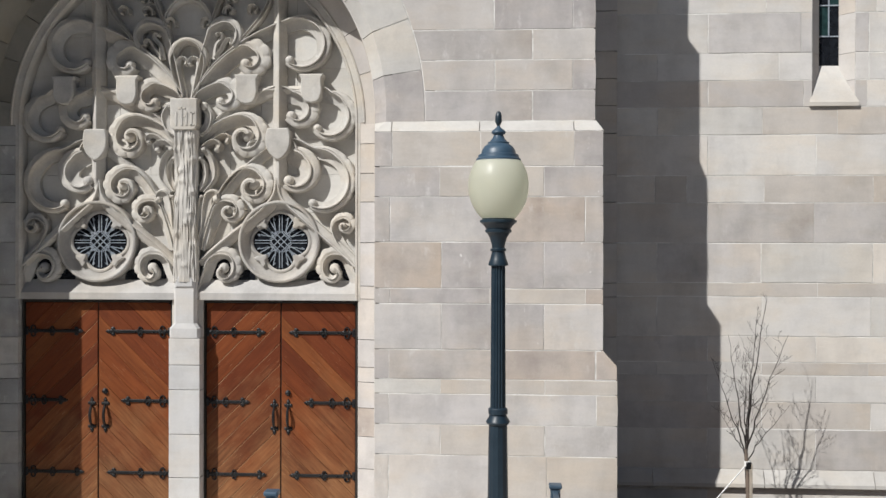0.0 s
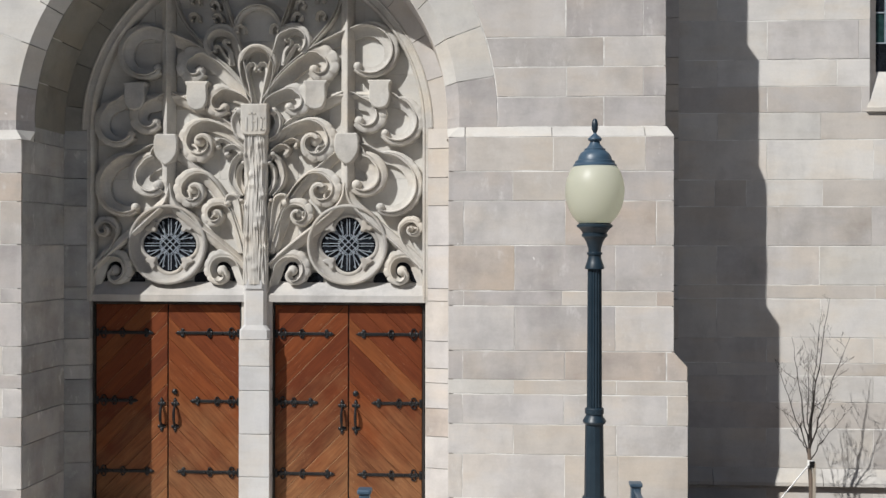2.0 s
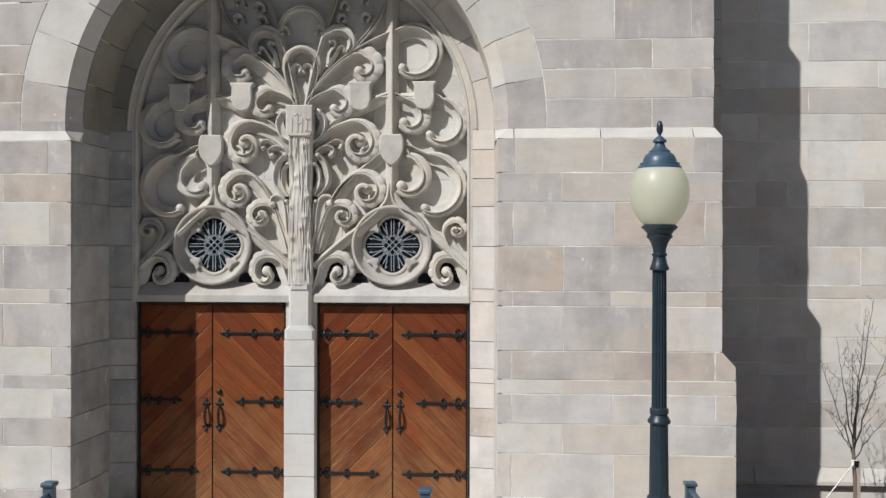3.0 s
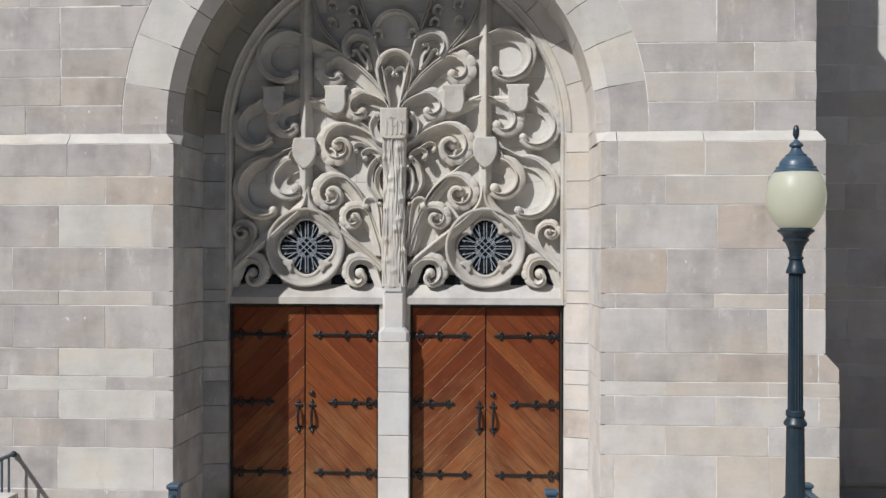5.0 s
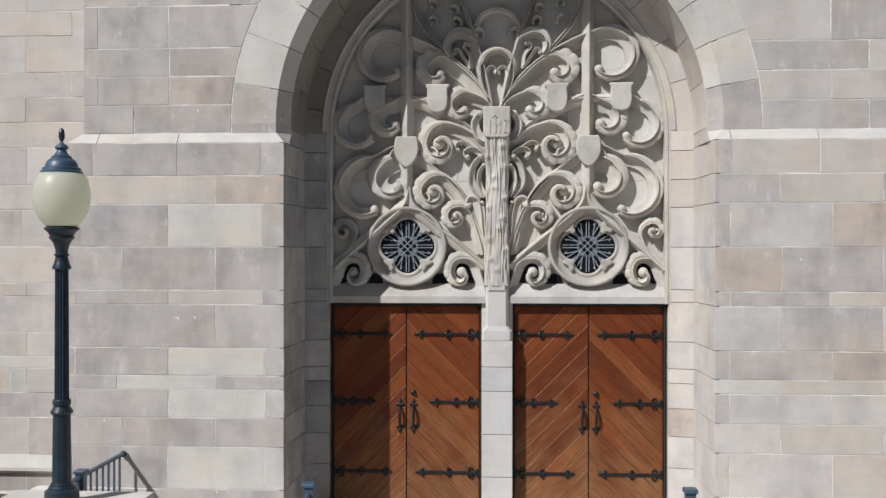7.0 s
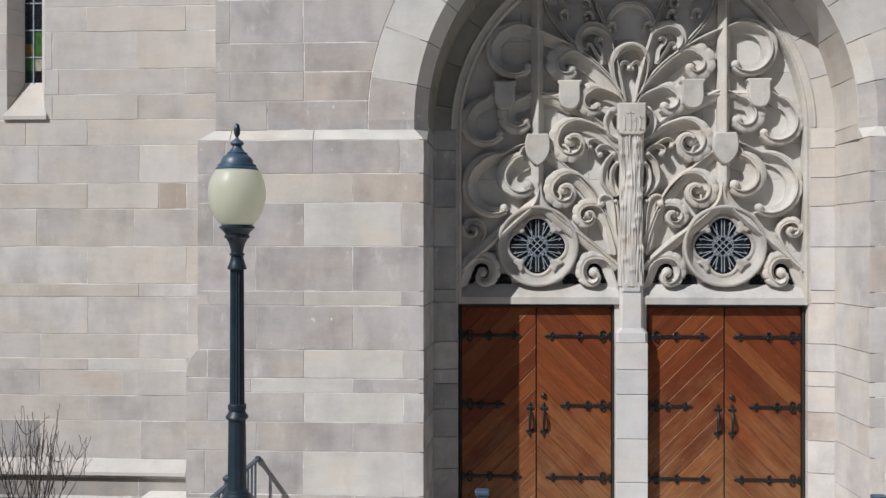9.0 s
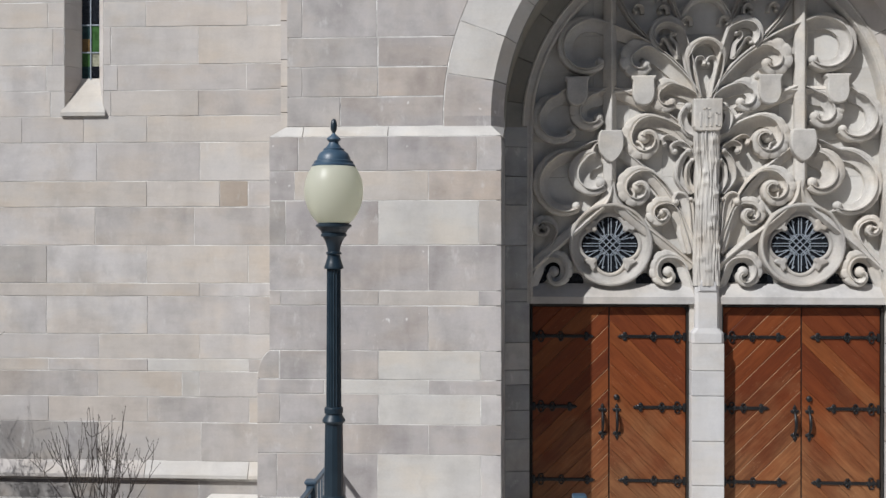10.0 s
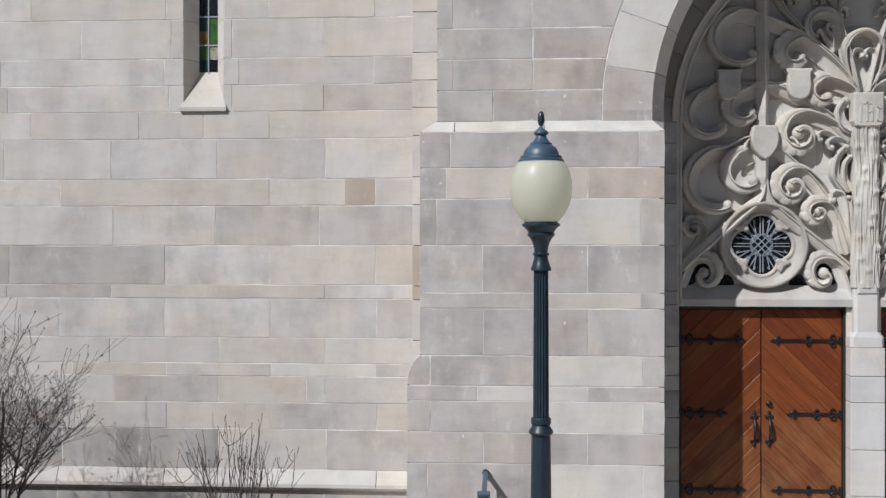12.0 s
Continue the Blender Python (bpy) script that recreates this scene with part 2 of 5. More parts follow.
M_ROAD = painted("pale grey concrete pavement", (0.31, 0.30, 0.285), 0.9, 0.0, (0.36, 0.35, 0.335), 0.5)
# pale bevel colour that paints a sun highlight on board edges
M_OAK_SUNLIT = painted("oak edge with painted sunlight", (0.30, 0.165, 0.08), 0.8, 0.0, (0.16, 0.05, 0.016), 0.8)
M_ROOF = painted("slate roof", (0.09, 0.095, 0.105), 0.7, 0.0, (0.14, 0.14, 0.15), 0.4)


def glass_colour(name, base, rough=0.18):
    m, nt, bsdf = mat(name)
    a = noise_tex(nt, coords(nt), 14, 4, 0.6)
    nt.links.new(mix(nt, "MULTIPLY", 1.0, base, ramp(nt, a, [(0.3, (0.55, 0.55, 0.55)), (0.7, (1.35, 1.35, 1.35))])), bsdf.inputs["Base Color"])
    bsdf.inputs["Roughness"].default_value = rough
    bump(nt, bsdf, a, 0.3, 0.003)
    return m


M_GLASS_DARK = glass_colour("dark leaded glass", (0.012, 0.014, 0.018))
M_GLASS_GREEN = glass_colour("green stained glass", (0.05, 0.12, 0.035))
M_GLASS_AMBER = glass_colour("amber stained glass", (0.16, 0.10, 0.04))
M_GLASS_PALE = glass_colour("pale stained glass", (0.33, 0.33, 0.25))
M_GLASS_TEAL = glass_colour("teal stained glass", (0.02, 0.045, 0.045))

m, nt, bsdf = mat("frosted lamp globe")
M_GLOBE = m
haze = noise_tex(nt, coords(nt), 3.0, 3, 0.5)
nt.links.new(ramp(nt, haze, [(0.3, (0.74, 0.74, 0.63)), (0.7, (0.83, 0.83, 0.73))]), bsdf.inputs["Base Color"])
bsdf.inputs["Roughness"].default_value = 0.42
bsdf.inputs["Coat Weight"].default_value = 0.5
bsdf.inputs["Coat Roughness"].default_value = 0.38
# opal glass: most light goes through the thin shell and is scattered about inside
thin = node(nt, "ShaderNodeBsdfTranslucent", Color=(0.95, 0.945, 0.81, 1))
both = nt.nodes.new("ShaderNodeMixShader")
both.inputs[0].default_value = 0.62
nt.links.new(bsdf.outputs[0], both.inputs[1])
nt.links.new(thin.outputs[0], both.inputs[2])
nt.links.new(both.outputs[0], nt.nodes["Material Output"].inputs["Surface"])


# ---- building helpers ----
def part(name, mesh, material, parent=None, label="", smooth=False):
    """Links a bmesh or a mesh as one object, under a thing, a part or a piece of the setting."""
    if isinstance(mesh, bmesh.types.BMesh):
        me = bpy.data.meshes.new(name)
        bmesh.ops.recalc_face_normals(mesh, faces=mesh.faces)
        mesh.to_mesh(me)
        mesh.free()
    else:
        me = mesh
    if not me.materials:
        me.materials.append(material)
    if smooth:
        me.polygons.foreach_set("use_smooth", [True] * len(me.polygons))
        me.set_sharp_from_angle(angle=radians(smooth if smooth is not True else 40))
    ob = new(name, me)
    if parent:
        ob.parent = parent
    if label:
        ob["label"] = label
    return ob


def thing(name, label, category, at=(0, 0, 0), group="", kind=""):
    ob = new(name)
    ob.location = at
    return tagged(ob, label, category, group, kind)


def box(bm, x0, x1, y0, y1, z0, z1, bevel=0.0):
    made = bmesh.ops.create_cube(bm, size=1, matrix=Matrix.LocRotScale(((x0 + x1) / 2, (y0 + y1) / 2, (z0 + z1) / 2), None, (x1 - x0, y1 - y0, z1 - z0)))
    if bevel:
        edges = list({e for v in made["verts"] for e in v.link_edges})
        bmesh.ops.bevel(bm, geom=edges, offset=bevel, segments=2, affect="EDGES", profile=0.5)
    return bm


def inset(poly, d):
    """A convex polygon drawn in by d on every side (counter-clockwise x, z)."""
    n, out = len(poly), []
    for i in range(n):
        a, b, c = Vector(poly[i - 1]), Vector(poly[i]), Vector(poly[(i + 1) % n])
        u, v = (b - a).normalized(), (c - b).normalized()
        nu, nv = Vector((-u.y, u.x)), Vector((-v.y, v.x))
        s = nu + nv
        s = s / max(0.35, s.length_squared / 2)
        out.append(tuple(b + s * d))
    return out


def slab_mesh(poly, y0, y1, bev=0.006, material=None, worn=0.0):
    """A dressed block: a convex outline in x, z, from the face y0 back to y1, with a chamfered arris."""
    if worn:                           # the arris wanders a little, stone by stone
        out = []
        for i, (x1, z1) in enumerate(poly):
            x0, z0 = poly[i - 1]
            long = math.hypot(x1 - x0, z1 - z0)
            m = max(1, min(9, int(long / 0.13)))
            for k in range(m):
                q = k / m
                d = 0.0 if k == 0 else worn * noise.noise(Vector((x0 * 3.1 + q * long * 7 + len(out), z0 * 5.3, long * 9.7 + y1)))
                ux, uz = (x1 - x0) / long, (z1 - z0) / long
                out.append((x0 + (x1 - x0) * q - uz * d, z0 + (z1 - z0) * q + ux * d))
        poly = out
    n = len(poly)
    inner = inset(poly, bev)
    verts = [(x, y0, z) for x, z in inner] + [(x, y0 + bev, z) for x, z in poly] + [(x, y1, z) for x, z in poly]
    faces = [tuple(range(n))]
    for i in range(n):
        j = (i + 1) % n
        faces += [(i, n + i, n + j, j), (n + i, 2 * n + i, 2 * n + j, n + j)]
    me = bpy.data.meshes.new("stone")
    me.from_pydata(verts, [], faces)
    if material:
        me.materials.append(material)
    return me


STONES = {}


def ashlar(x0, x1, z0, z1, face, back, material, parent, proud=0.0, gap=0.0047, name="stone"):
    """One squared stone; equal sizes share one mesh."""
    w, h = round(x1 - x0 - 1.3 * gap, 3), round(z1 - z0 - 2 * gap, 3)
    key = (w, h, round(back - face, 3), material.name)
    if key not in STONES:
        STONES[key] = slab_mesh([(-w / 2, -h / 2), (w / 2, -h / 2), (w / 2, h / 2), (-w / 2, h / 2)], 0, back - face, 0.0018, material, 0.007)
    ob = part(name, STONES[key], material, parent)
    ob.location = ((x0 + x1) / 2, face - proud, (z0 + z1) / 2)
    return ob


def lathe(bm, rows, sides=24, at=(0, 0, 0), flutes=0, depth=0.0):
    """A turned form from rows of (z, radius)."""
    rings = []
    for z, r in rows:
        ring = []
        for i in range(sides):
            a = 2 * math.pi * i / sides
            q = r * (1 - depth * (0.5 + 0.5 * math.cos(flutes * a))) if flutes else r
            ring.append(bm.verts.new((at[0] + q * math.cos(a), at[1] + q * math.sin(a), at[2] + z)))
        rings.append(ring)
    for a, b in zip(rings, rings[1:]):
        for i in range(sides):
            j = (i + 1) % sides
            bm.faces.new((a[i], a[j], b[j], b[i]))
    bm.faces.new(rings[0][::-1])
    bm.faces.new(rings[-1])
    return bm


def tube(bm, pts, radii, sides=6):
    """A tapered tube along points."""
    rings = []
    for i, p in enumerate(pts):
        p = Vector(p)
        d = (Vector(pts[min(i + 1, len(pts) - 1)]) - Vector(pts[max(i - 1, 0)])).normalized()
        u = d.orthogonal().normalized() if not rings else (u - d * u.dot(d)).normalized()
        v = d.cross(u)
        r = radii[i] if hasattr(radii, "__len__") else radii
        rings.append([bm.verts.new(p + r * (math.cos(2 * math.pi * k / sides) * u + math.sin(2 * math.pi * k / sides) * v)) for k in range(sides)])
    for a, b in zip(rings, rings[1:]):
        for k in range(sides):
            bm.faces.new((a[k], a[(k + 1) % sides], b[(k + 1) % sides], b[k]))
    bm.faces.new(rings[0][::-1])
    bm.faces.new(rings[-1])
    return bm


# ---- the setting: plan ----
WALL_Y, LEAF_Y, FIELD_Y = 1.57, 1.055, 1.104       # side walls, door leaves, ground of the tympanum
SPRING, R_FACE, R_OUT = 4.33, 2.31, {-1: 2.78, 1: 2.69}   # springing, arch radius at the face, outer radius of the voussoirs
COURSES = [0.05, 0.27, 0.50, 0.955, 1.255, 1.555, 1.70, 1.99, 2.435, 2.59, 3.035, 3.485, 3.79, 4.245, 4.555, 4.855, 5.16, 5.605, 5.905, 6.21, 6.66, 7.1, 7.4, 7.85, 8.3]
PIER_COURSES = [-0.9, -0.45, 0.0, 0.25, 0.50, 0.945, 1.245, 1.545, 1.69, 1.98, 2.43, 2.58, 3.035, 3.48, 3.775, 4.12]
HIGH_COURSES = [4.23, 4.53, 4.83, 5.13, 5.575, 5.875, 6.18, 6.63, 7.05, 7.5, 8.0, 8.5]

def core(name, boxes, label, material=M_MORTAR):
    bm = bmesh.new()
    for b in boxes:
        box(bm, *b)
    return tagged(part(name, bm, material), label, "wall", kind="structure")


# added, unseen: a plain wall behind the camera that holds back low skylight
core("wall_street", [(-70, 70, -40.0, -39.0, -1.3, 17.0)], "added unseen plain brick wall that cuts off low skylight", M_BRICK)

# ground: one sheet to the horizon, a paved forecourt, planting beds
bm = bmesh.new()
bmesh.ops.create_grid(bm, x_segments=2, y_segments=2, size=900)
for v in bm.verts:
    v.co.z = -1.3
tagged(part("ground", bm, M_ROAD), "grey paved ground reaching to the horizon", "ground", kind="structure")
bm = bmesh.new()
box(bm, -14, -4.75, -1.2, WALL_Y, -1.3, 0.02, 0.03)
tagged(part("planting_bed_west", bm, M_SOIL), "raised planting bed of dark mulch beside the wall", "planting bed", kind="structure")
bm = bmesh.new()
box(bm, 4.75, 14, -1.2, WALL_Y, -1.3, 0.02, 0.03)
tagged(part("planting_bed_east", bm, M_SOIL), "raised planting bed of dark mulch beside the wall", "planting bed", kind="structure")
stairs = thing("stairs", "pale stone landing and flight of steps before the doors", "stairs", kind="structure")
bm = bmesh.new()
box(bm, -4.1, 4.1, -2.0, 1.3, -1.3, 0.0, 0.01)
part("landing", bm, M_CONCRETE, stairs)
for k in range(6):
    bm = bmesh.new()
    box(bm, -2.85, 2.85, -2.0 - 0.32 * (k + 1), -2.0 - 0.32 * k, -1.3, -0.18 * (k + 1), 0.012)
    part("step", bm, M_CONCRETE, stairs)

# side walls: mortar core with ashlar stones, a lancet opening through each
JOINTS_WEST = [(-8.22, -6.96, -5.75), (-7.58, -6.38, -5.15), (-8.16, -6.96, -5.72), (-8.82, -7.56, -6.36, -5.15), (-8.17, -6.96, -5.95, -5.74), (-8.66, -7.56, -6.36, -5.16), (-8.22, -6.95, -5.74),
               (-8.82, -7.58, -6.36, -5.15), (-9.43, -8.20, -5.74), (-9.4, -7.58, -6.37, -5.16), (-8.18, -6.99, -5.80), (-8.80, -6.37, -5.50, -5.16), (-9.46, -8.20, -6.97, -5.73),
               (-9.14, -7.88, -7.13, -6.37), (-9.42, -7.53, -6.80, -5.75), (-9.5, -7.58, -6.72, -5.18), (-8.55, -7.5, -6.80, -5.75), (-9.14, -7.56, -6.38, -5.17)]
JOINTS_EAST = [(5.76, 6.95), (5.17, 6.66), (5.76, 6.95), (6.36, 7.55), (5.76, 6.95), (5.2, 6.36, 7.52), (5.76, 6.95),
               (5.2, 6.36, 7.55), (5.76, 6.97), (5.2, 6.35, 7.57), (5.76, 6.93), (5.17, 5.53, 6.38, 7.57), (5.76, 6.95),
               (5.2, 6.36, 7.18), (5.76, 6.81, 7.50), (5.2, 6.54, 7.52), (5.76, 6.78, 7.52), (5.2, 6.4, 7.6)]
WIN_HALF, WIN_FOOT, WIN_TOP = 0.235, 4.56, 8.0


# tone of each stone, course by course from the ground, west to east
# d: stones whose colour carries the shrub's shadow and the ledge's shade
TONE = {"w": M_WALL, "p": M_PALE, "b": M_BUFF, "t": M_TAN, "g": M_GREY, "G": M_DULL, "l": M_COOL, "v": M_PIER, "d": M_LOW_SHADOW, "s": M_STAIN, "e": M_EAST}
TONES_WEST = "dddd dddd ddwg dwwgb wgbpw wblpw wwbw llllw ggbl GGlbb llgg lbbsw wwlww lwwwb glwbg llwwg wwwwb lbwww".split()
TONES_EAST = "eee eee eeg lbe lee eebb lee eeep ebb elpe wgg ebebb eee epbb wwwe eeee elle eeee".split()


def side_wall(name, side, joints, tones, win, end):
    c = 0.0015                         # the mortar lies this far behind the stones' face
    near = 4.3
    lo, hi = (min(side * near, side * end), max(side * near, side * end))
    y0, y1 = WALL_Y + c, WALL_Y + 0.75
    wall = core(name, [(lo, win - WIN_HALF, y0, y1, -1.3, 8.5), (win + WIN_HALF, hi, y0, y1, -1.3, 8.5),
                       (win - WIN_HALF, win + WIN_HALF, y0, y1, -1.3, WIN_FOOT), (win - WIN_HALF, win + WIN_HALF, y0, y1, WIN_TOP, 8.5)],
                "coursed pale limestone ashlar side wall of the church")
    rnd = random.Random(5 if side < 0 else 8)
    for k, (z0, z1) in enumerate(zip(COURSES, COURSES[1:])):
        if k == 1:
            continue                   # the sloped ledge lies there
        cuts = list(joints[k if k < len(joints) else 8 + k % 6])
        outer = max(abs(q) for q in cuts)
        while outer < abs(end) - 1.3:  # carry the bond on past what the plan gives
            outer += rnd.choice((1.21, 1.23, 0.62, 1.85))
            cuts.append(side * outer)
        cuts = sorted([q for q in cuts if lo + 0.2 < q < hi - 0.2] + [lo, hi])
        for a, b in zip(cuts, cuts[1:]):
            spans = [(a, b)]
            if z1 > WIN_FOOT + 0.05 and z0 < WIN_TOP - 0.05:
                spans = [s for s in ((a, min(b, win - WIN_HALF)), (max(a, win + WIN_HALF), b)) if s[1] - s[0] > 0.04]
            for s in spans:
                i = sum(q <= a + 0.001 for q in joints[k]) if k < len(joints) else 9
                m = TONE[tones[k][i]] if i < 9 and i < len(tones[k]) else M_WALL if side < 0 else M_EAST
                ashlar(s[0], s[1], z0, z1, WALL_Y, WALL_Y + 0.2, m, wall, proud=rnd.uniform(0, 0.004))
    # the sloped ledge at the foot, with a drip edge
    edges = [lo] + sorted(side * q for q in (5.15, 6.38, 7.58, 8.82, 10.05, 11.3, 12.5) if abs(q) < abs(end)) + [hi]
    for a, b in zip(edges, edges[1:]):
        g = 0.004
        prof = [(WALL_Y + 0.1, 0.50), (WALL_Y - 0.002, 0.50), (WALL_Y - 0.07, 0.352), (WALL_Y - 0.07, 0.312), (WALL_Y - 0.03, 0.30), (WALL_Y + 0.1, 0.27)]
        bm = bmesh.new()
        ends = [[bm.verts.new((x, y, z)) for y, z in prof] for x in (a + g, b - g)]
        for i in range(len(prof)):
            j = (i + 1) % len(prof)
            bm.faces.new((ends[0][i], ends[0][j], ends[1][j], ends[1][i]))
        bm.faces.new(ends[0][::-1])
        bm.faces.new(ends[1])
        # duller stones at the west end stand in for the shrub's shadow
        part("ledge_stone", bm, M_PALE if side > 0 or a > -6.5 else M_WALL, wall)
    return wall


def lancet(name, x, panes, deep):
    """panes: the glass of each row from the sill up, one or two lights wide; the top row goes on."""
    win = thing(name, "narrow lancet with stained leaded panes deep in a splayed reveal", "window", kind="structure")
    d, half = WALL_Y + deep, 0.112
    # splayed jambs in courses
    for s in (-1, 1):
        for z0, z1 in zip(COURSES[13:-1], COURSES[14:]):
            z0, z1 = max(z0, WIN_FOOT), min(z1, WIN_TOP)
            if z1 - z0 < 0.05:
                continue
            bm = bmesh.new()
            prof = [(s * WIN_HALF, WALL_Y + 0.0), (s * half, d), (s * half, d + 0.1), (s * (WIN_HALF + 0.02), d + 0.1), (s * (WIN_HALF + 0.004), WALL_Y)]
            ends = [[bm.verts.new((x + u, y, z)) for u, y in prof] for z in (z0 + 0.002, z1 - 0.002)]
            for i in range(len(prof)):
                j = (i + 1) % len(prof)
                bm.faces.new((ends[0][i], ends[0][j], ends[1][j], ends[1][i]))
            bm.faces.new(ends[0])
            bm.faces.new(ends[1])
            part("jamb_stone", bm, M_WALL, win)
    # steep sill with a projecting lip
    bm = bmesh.new()
    prof = [(d + 0.02, 5.04, half), (WALL_Y - 0.025, 4.618, 0.265), (WALL_Y - 0.035, 4.604, 0.27), (WALL_Y - 0.035, 4.560, 0.27), (WALL_Y + 0.05, 4.552, 0.262), (d + 0.02, 4.54, half)]
    ends = [[bm.verts.new((x + s * w, y, z)) for y, z, w in prof] for s in (-1, 1)]
    for i in range(len(prof)):
        j = (i + 1) % len(prof)
        bm.faces.new((ends[0][i], ends[0][j], ends[1][j], ends[1][i]))
    bm.faces.new(ends[0])
    bm.faces.new(ends[1])
    part("window_sill", bm, M_PALE, win)
    z, k = 5.02, 0
    while z < WIN_TOP - 0.1:
        row = panes[min(k, len(panes) - 1)]
        h = 0.165 if len(panes) > 3 else 0.35
        for i, glass in enumerate(row):
            wide = 2 * half / len(row)
            bm = bmesh.new()
            box(bm, x - half + i * wide, x - half + (i + 1) * wide, d + 0.02, d + 0.03, z, z + h)
            part("pane", bm, glass, win)
        if len(row) > 1:
            bm = bmesh.new()
            box(bm, x - 0.006, x + 0.006, d + 0.006, d + 0.02, z, z + h)
            part("came", bm, M_LEAD, win)
        if k % 2 or len(panes) < 4:
            bm = bmesh.new()
            box(bm, x - half, x + half, d + 0.008, d + 0.022, z + h - 0.007, z + h + 0.007)
            part("came", bm, M_LEAD, win)
        z, k = z + h, k + 1
    bm = bmesh.new()
    box(bm, x - WIN_HALF, x + WIN_HALF, d + 0.1, d + 0.14, 4.4, WIN_TOP + 0.1)
    part("backing", bm, M_DARK, win)
    return win


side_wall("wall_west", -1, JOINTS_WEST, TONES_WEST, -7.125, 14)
side_wall("wall_east", 1, JOINTS_EAST, TONES_EAST, 7.14, 14)
lancet("window_west", -7.13, [[M_GLASS_TEAL, M_GLASS_DARK], [M_GLASS_GREEN, M_GLASS_PALE], [M_GLASS_AMBER, M_GLASS_GREEN], [M_GLASS_TEAL, M_GLASS_GREEN], [M_GLASS_DARK, M_GLASS_DARK]], 0.19)
lancet("window_east", 7.135, [[M_GLASS_DARK], [M_GLASS_TEAL, M_GLASS_DARK], [M_GLASS_DARK, M_GLASS_TEAL]], 0.15)

# the body behind and a roof, to close the place
core("wall_back", [(-14, 14, 12.0, 12.6, -1.3, 8.5), (-14, -13.4, 2.3, 12.0, -1.3, 8.5), (13.4, 14, 2.3, 12.0, -1.3, 8.5)], "plain limestone walls of the church's body", M_WALL)
bm = bmesh.new()
for x in (-14.3, 14.3):
    for y, z in ((1.3, 8.5), (12.9, 8.5), (7.1, 14.0)):
        bm.verts.new((x, y, z))
bm.verts.ensure_lookup_table()
for f in ((0, 1, 2), (3, 5, 4), (0, 2, 5, 3), (1, 4, 5, 2), (0, 3, 4, 1)):
    bm.faces.new([bm.verts[i] for i in f])
tagged(part("roof", bm, M_ROOF), "dark slate pitched roof over the church", "roof", kind="structure")

# the porch front: two piers with set-offs, an arch between
LOW, LOW_WEST, UP = 4.445, 4.535, 4.375                  # half widths of the piers' outer edges below and above the set-off
FACE_UP = 0.085                         # face of the upper wall
IN_LOW, IN_UP, ARCH_IN = 2.205, 2.31, 2.176
porch = core("wall_porch", [(-LOW_WEST - 0.10, -LOW_WEST + 0.05, 0.003, 2.2, -1.3, 1.72), (LOW - 0.05, LOW + 0.12, 0.003, 2.2, -1.3, 1.80),
                            (-LOW_WEST + 0.02, -IN_LOW - 0.05, 0.0015, 2.2, -1.3, 4.12), (IN_LOW + 0.05, LOW - 0.02, 0.0015, 2.2, -1.3, 4.12),
                            (-UP + 0.02, -2.8, FACE_UP + 0.0015, 2.2, 4.12, 5.58), (2.8, UP - 0.02, FACE_UP + 0.0015, 2.2, 4.12, 5.58),
                            (-UP + 0.11, -2.8, FACE_UP + 0.0015, 2.2, 5.58, 7.04), (2.8, UP - 0.11, FACE_UP + 0.0015, 2.2, 5.58, 7.04),
                            (-UP + 0.24, -2.8, FACE_UP + 0.0015, 2.2, 7.04, 8.5), (2.8, UP - 0.24, FACE_UP + 0.0015, 2.2, 7.04, 8.5),
                            (-2.8, -2.45, FACE_UP + 0.004, 0.5, 4.12, 4.45), (2.45, 2.8, FACE_UP + 0.004, 0.5, 4.12, 4.45),
                            (-2.8, 2.8, FACE_UP + 0.0015, 2.2, 7.1, 8.5)],
             "grey limestone porch front of two piers and a round arch")
JOINTS_PIER = {1: [(2.35, 3.35, 4.2), (2.86, 3.87), (2.35, 3.35), (2.86, 3.87), (2.35, 3.37, 3.9), (2.86, 3.88), (2.35, 3.36, 4.38), (2.86, 3.88), (2.35, 3.37, 4.37), (2.87, 3.87),
                   (2.36, 3.34, 4.27), (2.87, 3.87), (2.36, 3.37, 4.27), (2.85, 3.87), (2.38, 3.25, 4.16)],
               -1: [(2.43, 3.43, 4.45), (2.94, 3.94), (2.43, 3.43), (2.94, 3.94), (2.41, 3.44, 4.46), (2.93, 3.92), (2.41, 3.43, 4.43), (2.93, 3.98), (2.41, 3.43, 4.43), (2.93, 3.92),
                    (2.43, 3.43, 4.42), (2.93, 3.93), (2.43, 3.43, 4.37), (2.93, 4.28), (2.45, 3.34, 4.24)]}
# tones from the arch outwards
TONES_PIER = {1: "vvvv vvv vvv vvv llbb lbl lllb pbb vvtt lvl vvbt tvv vltv vbv vbbv".split(),
              -1: "vvvv vvv vvv vvv lpvv vvv lpvv vpv lpvg vvv vbgv vvv gpvG tbv vvgv".split()}
JOINTS_HIGH = {1: [(3.76,), (3.39, 4.15), (3.76,), (3.38, 4.15), (3.74,), (3.32, 4.13), (3.72,), (3.37,), (3.72,), (3.32, 3.94), (3.72,)],
               -1: [(3.83,), (3.45, 4.22), (3.45,), (3.46, 4.22), (3.78,), (3.36, 4.17), (3.76,), (3.41,), (3.76,), (3.36, 3.98), (3.76,)]}
TONES_HIGH = {1: "vv wwv gw wvv vw".split(), -1: "vg tgg vg vvg vg".split()}
rnd = random.Random(3)
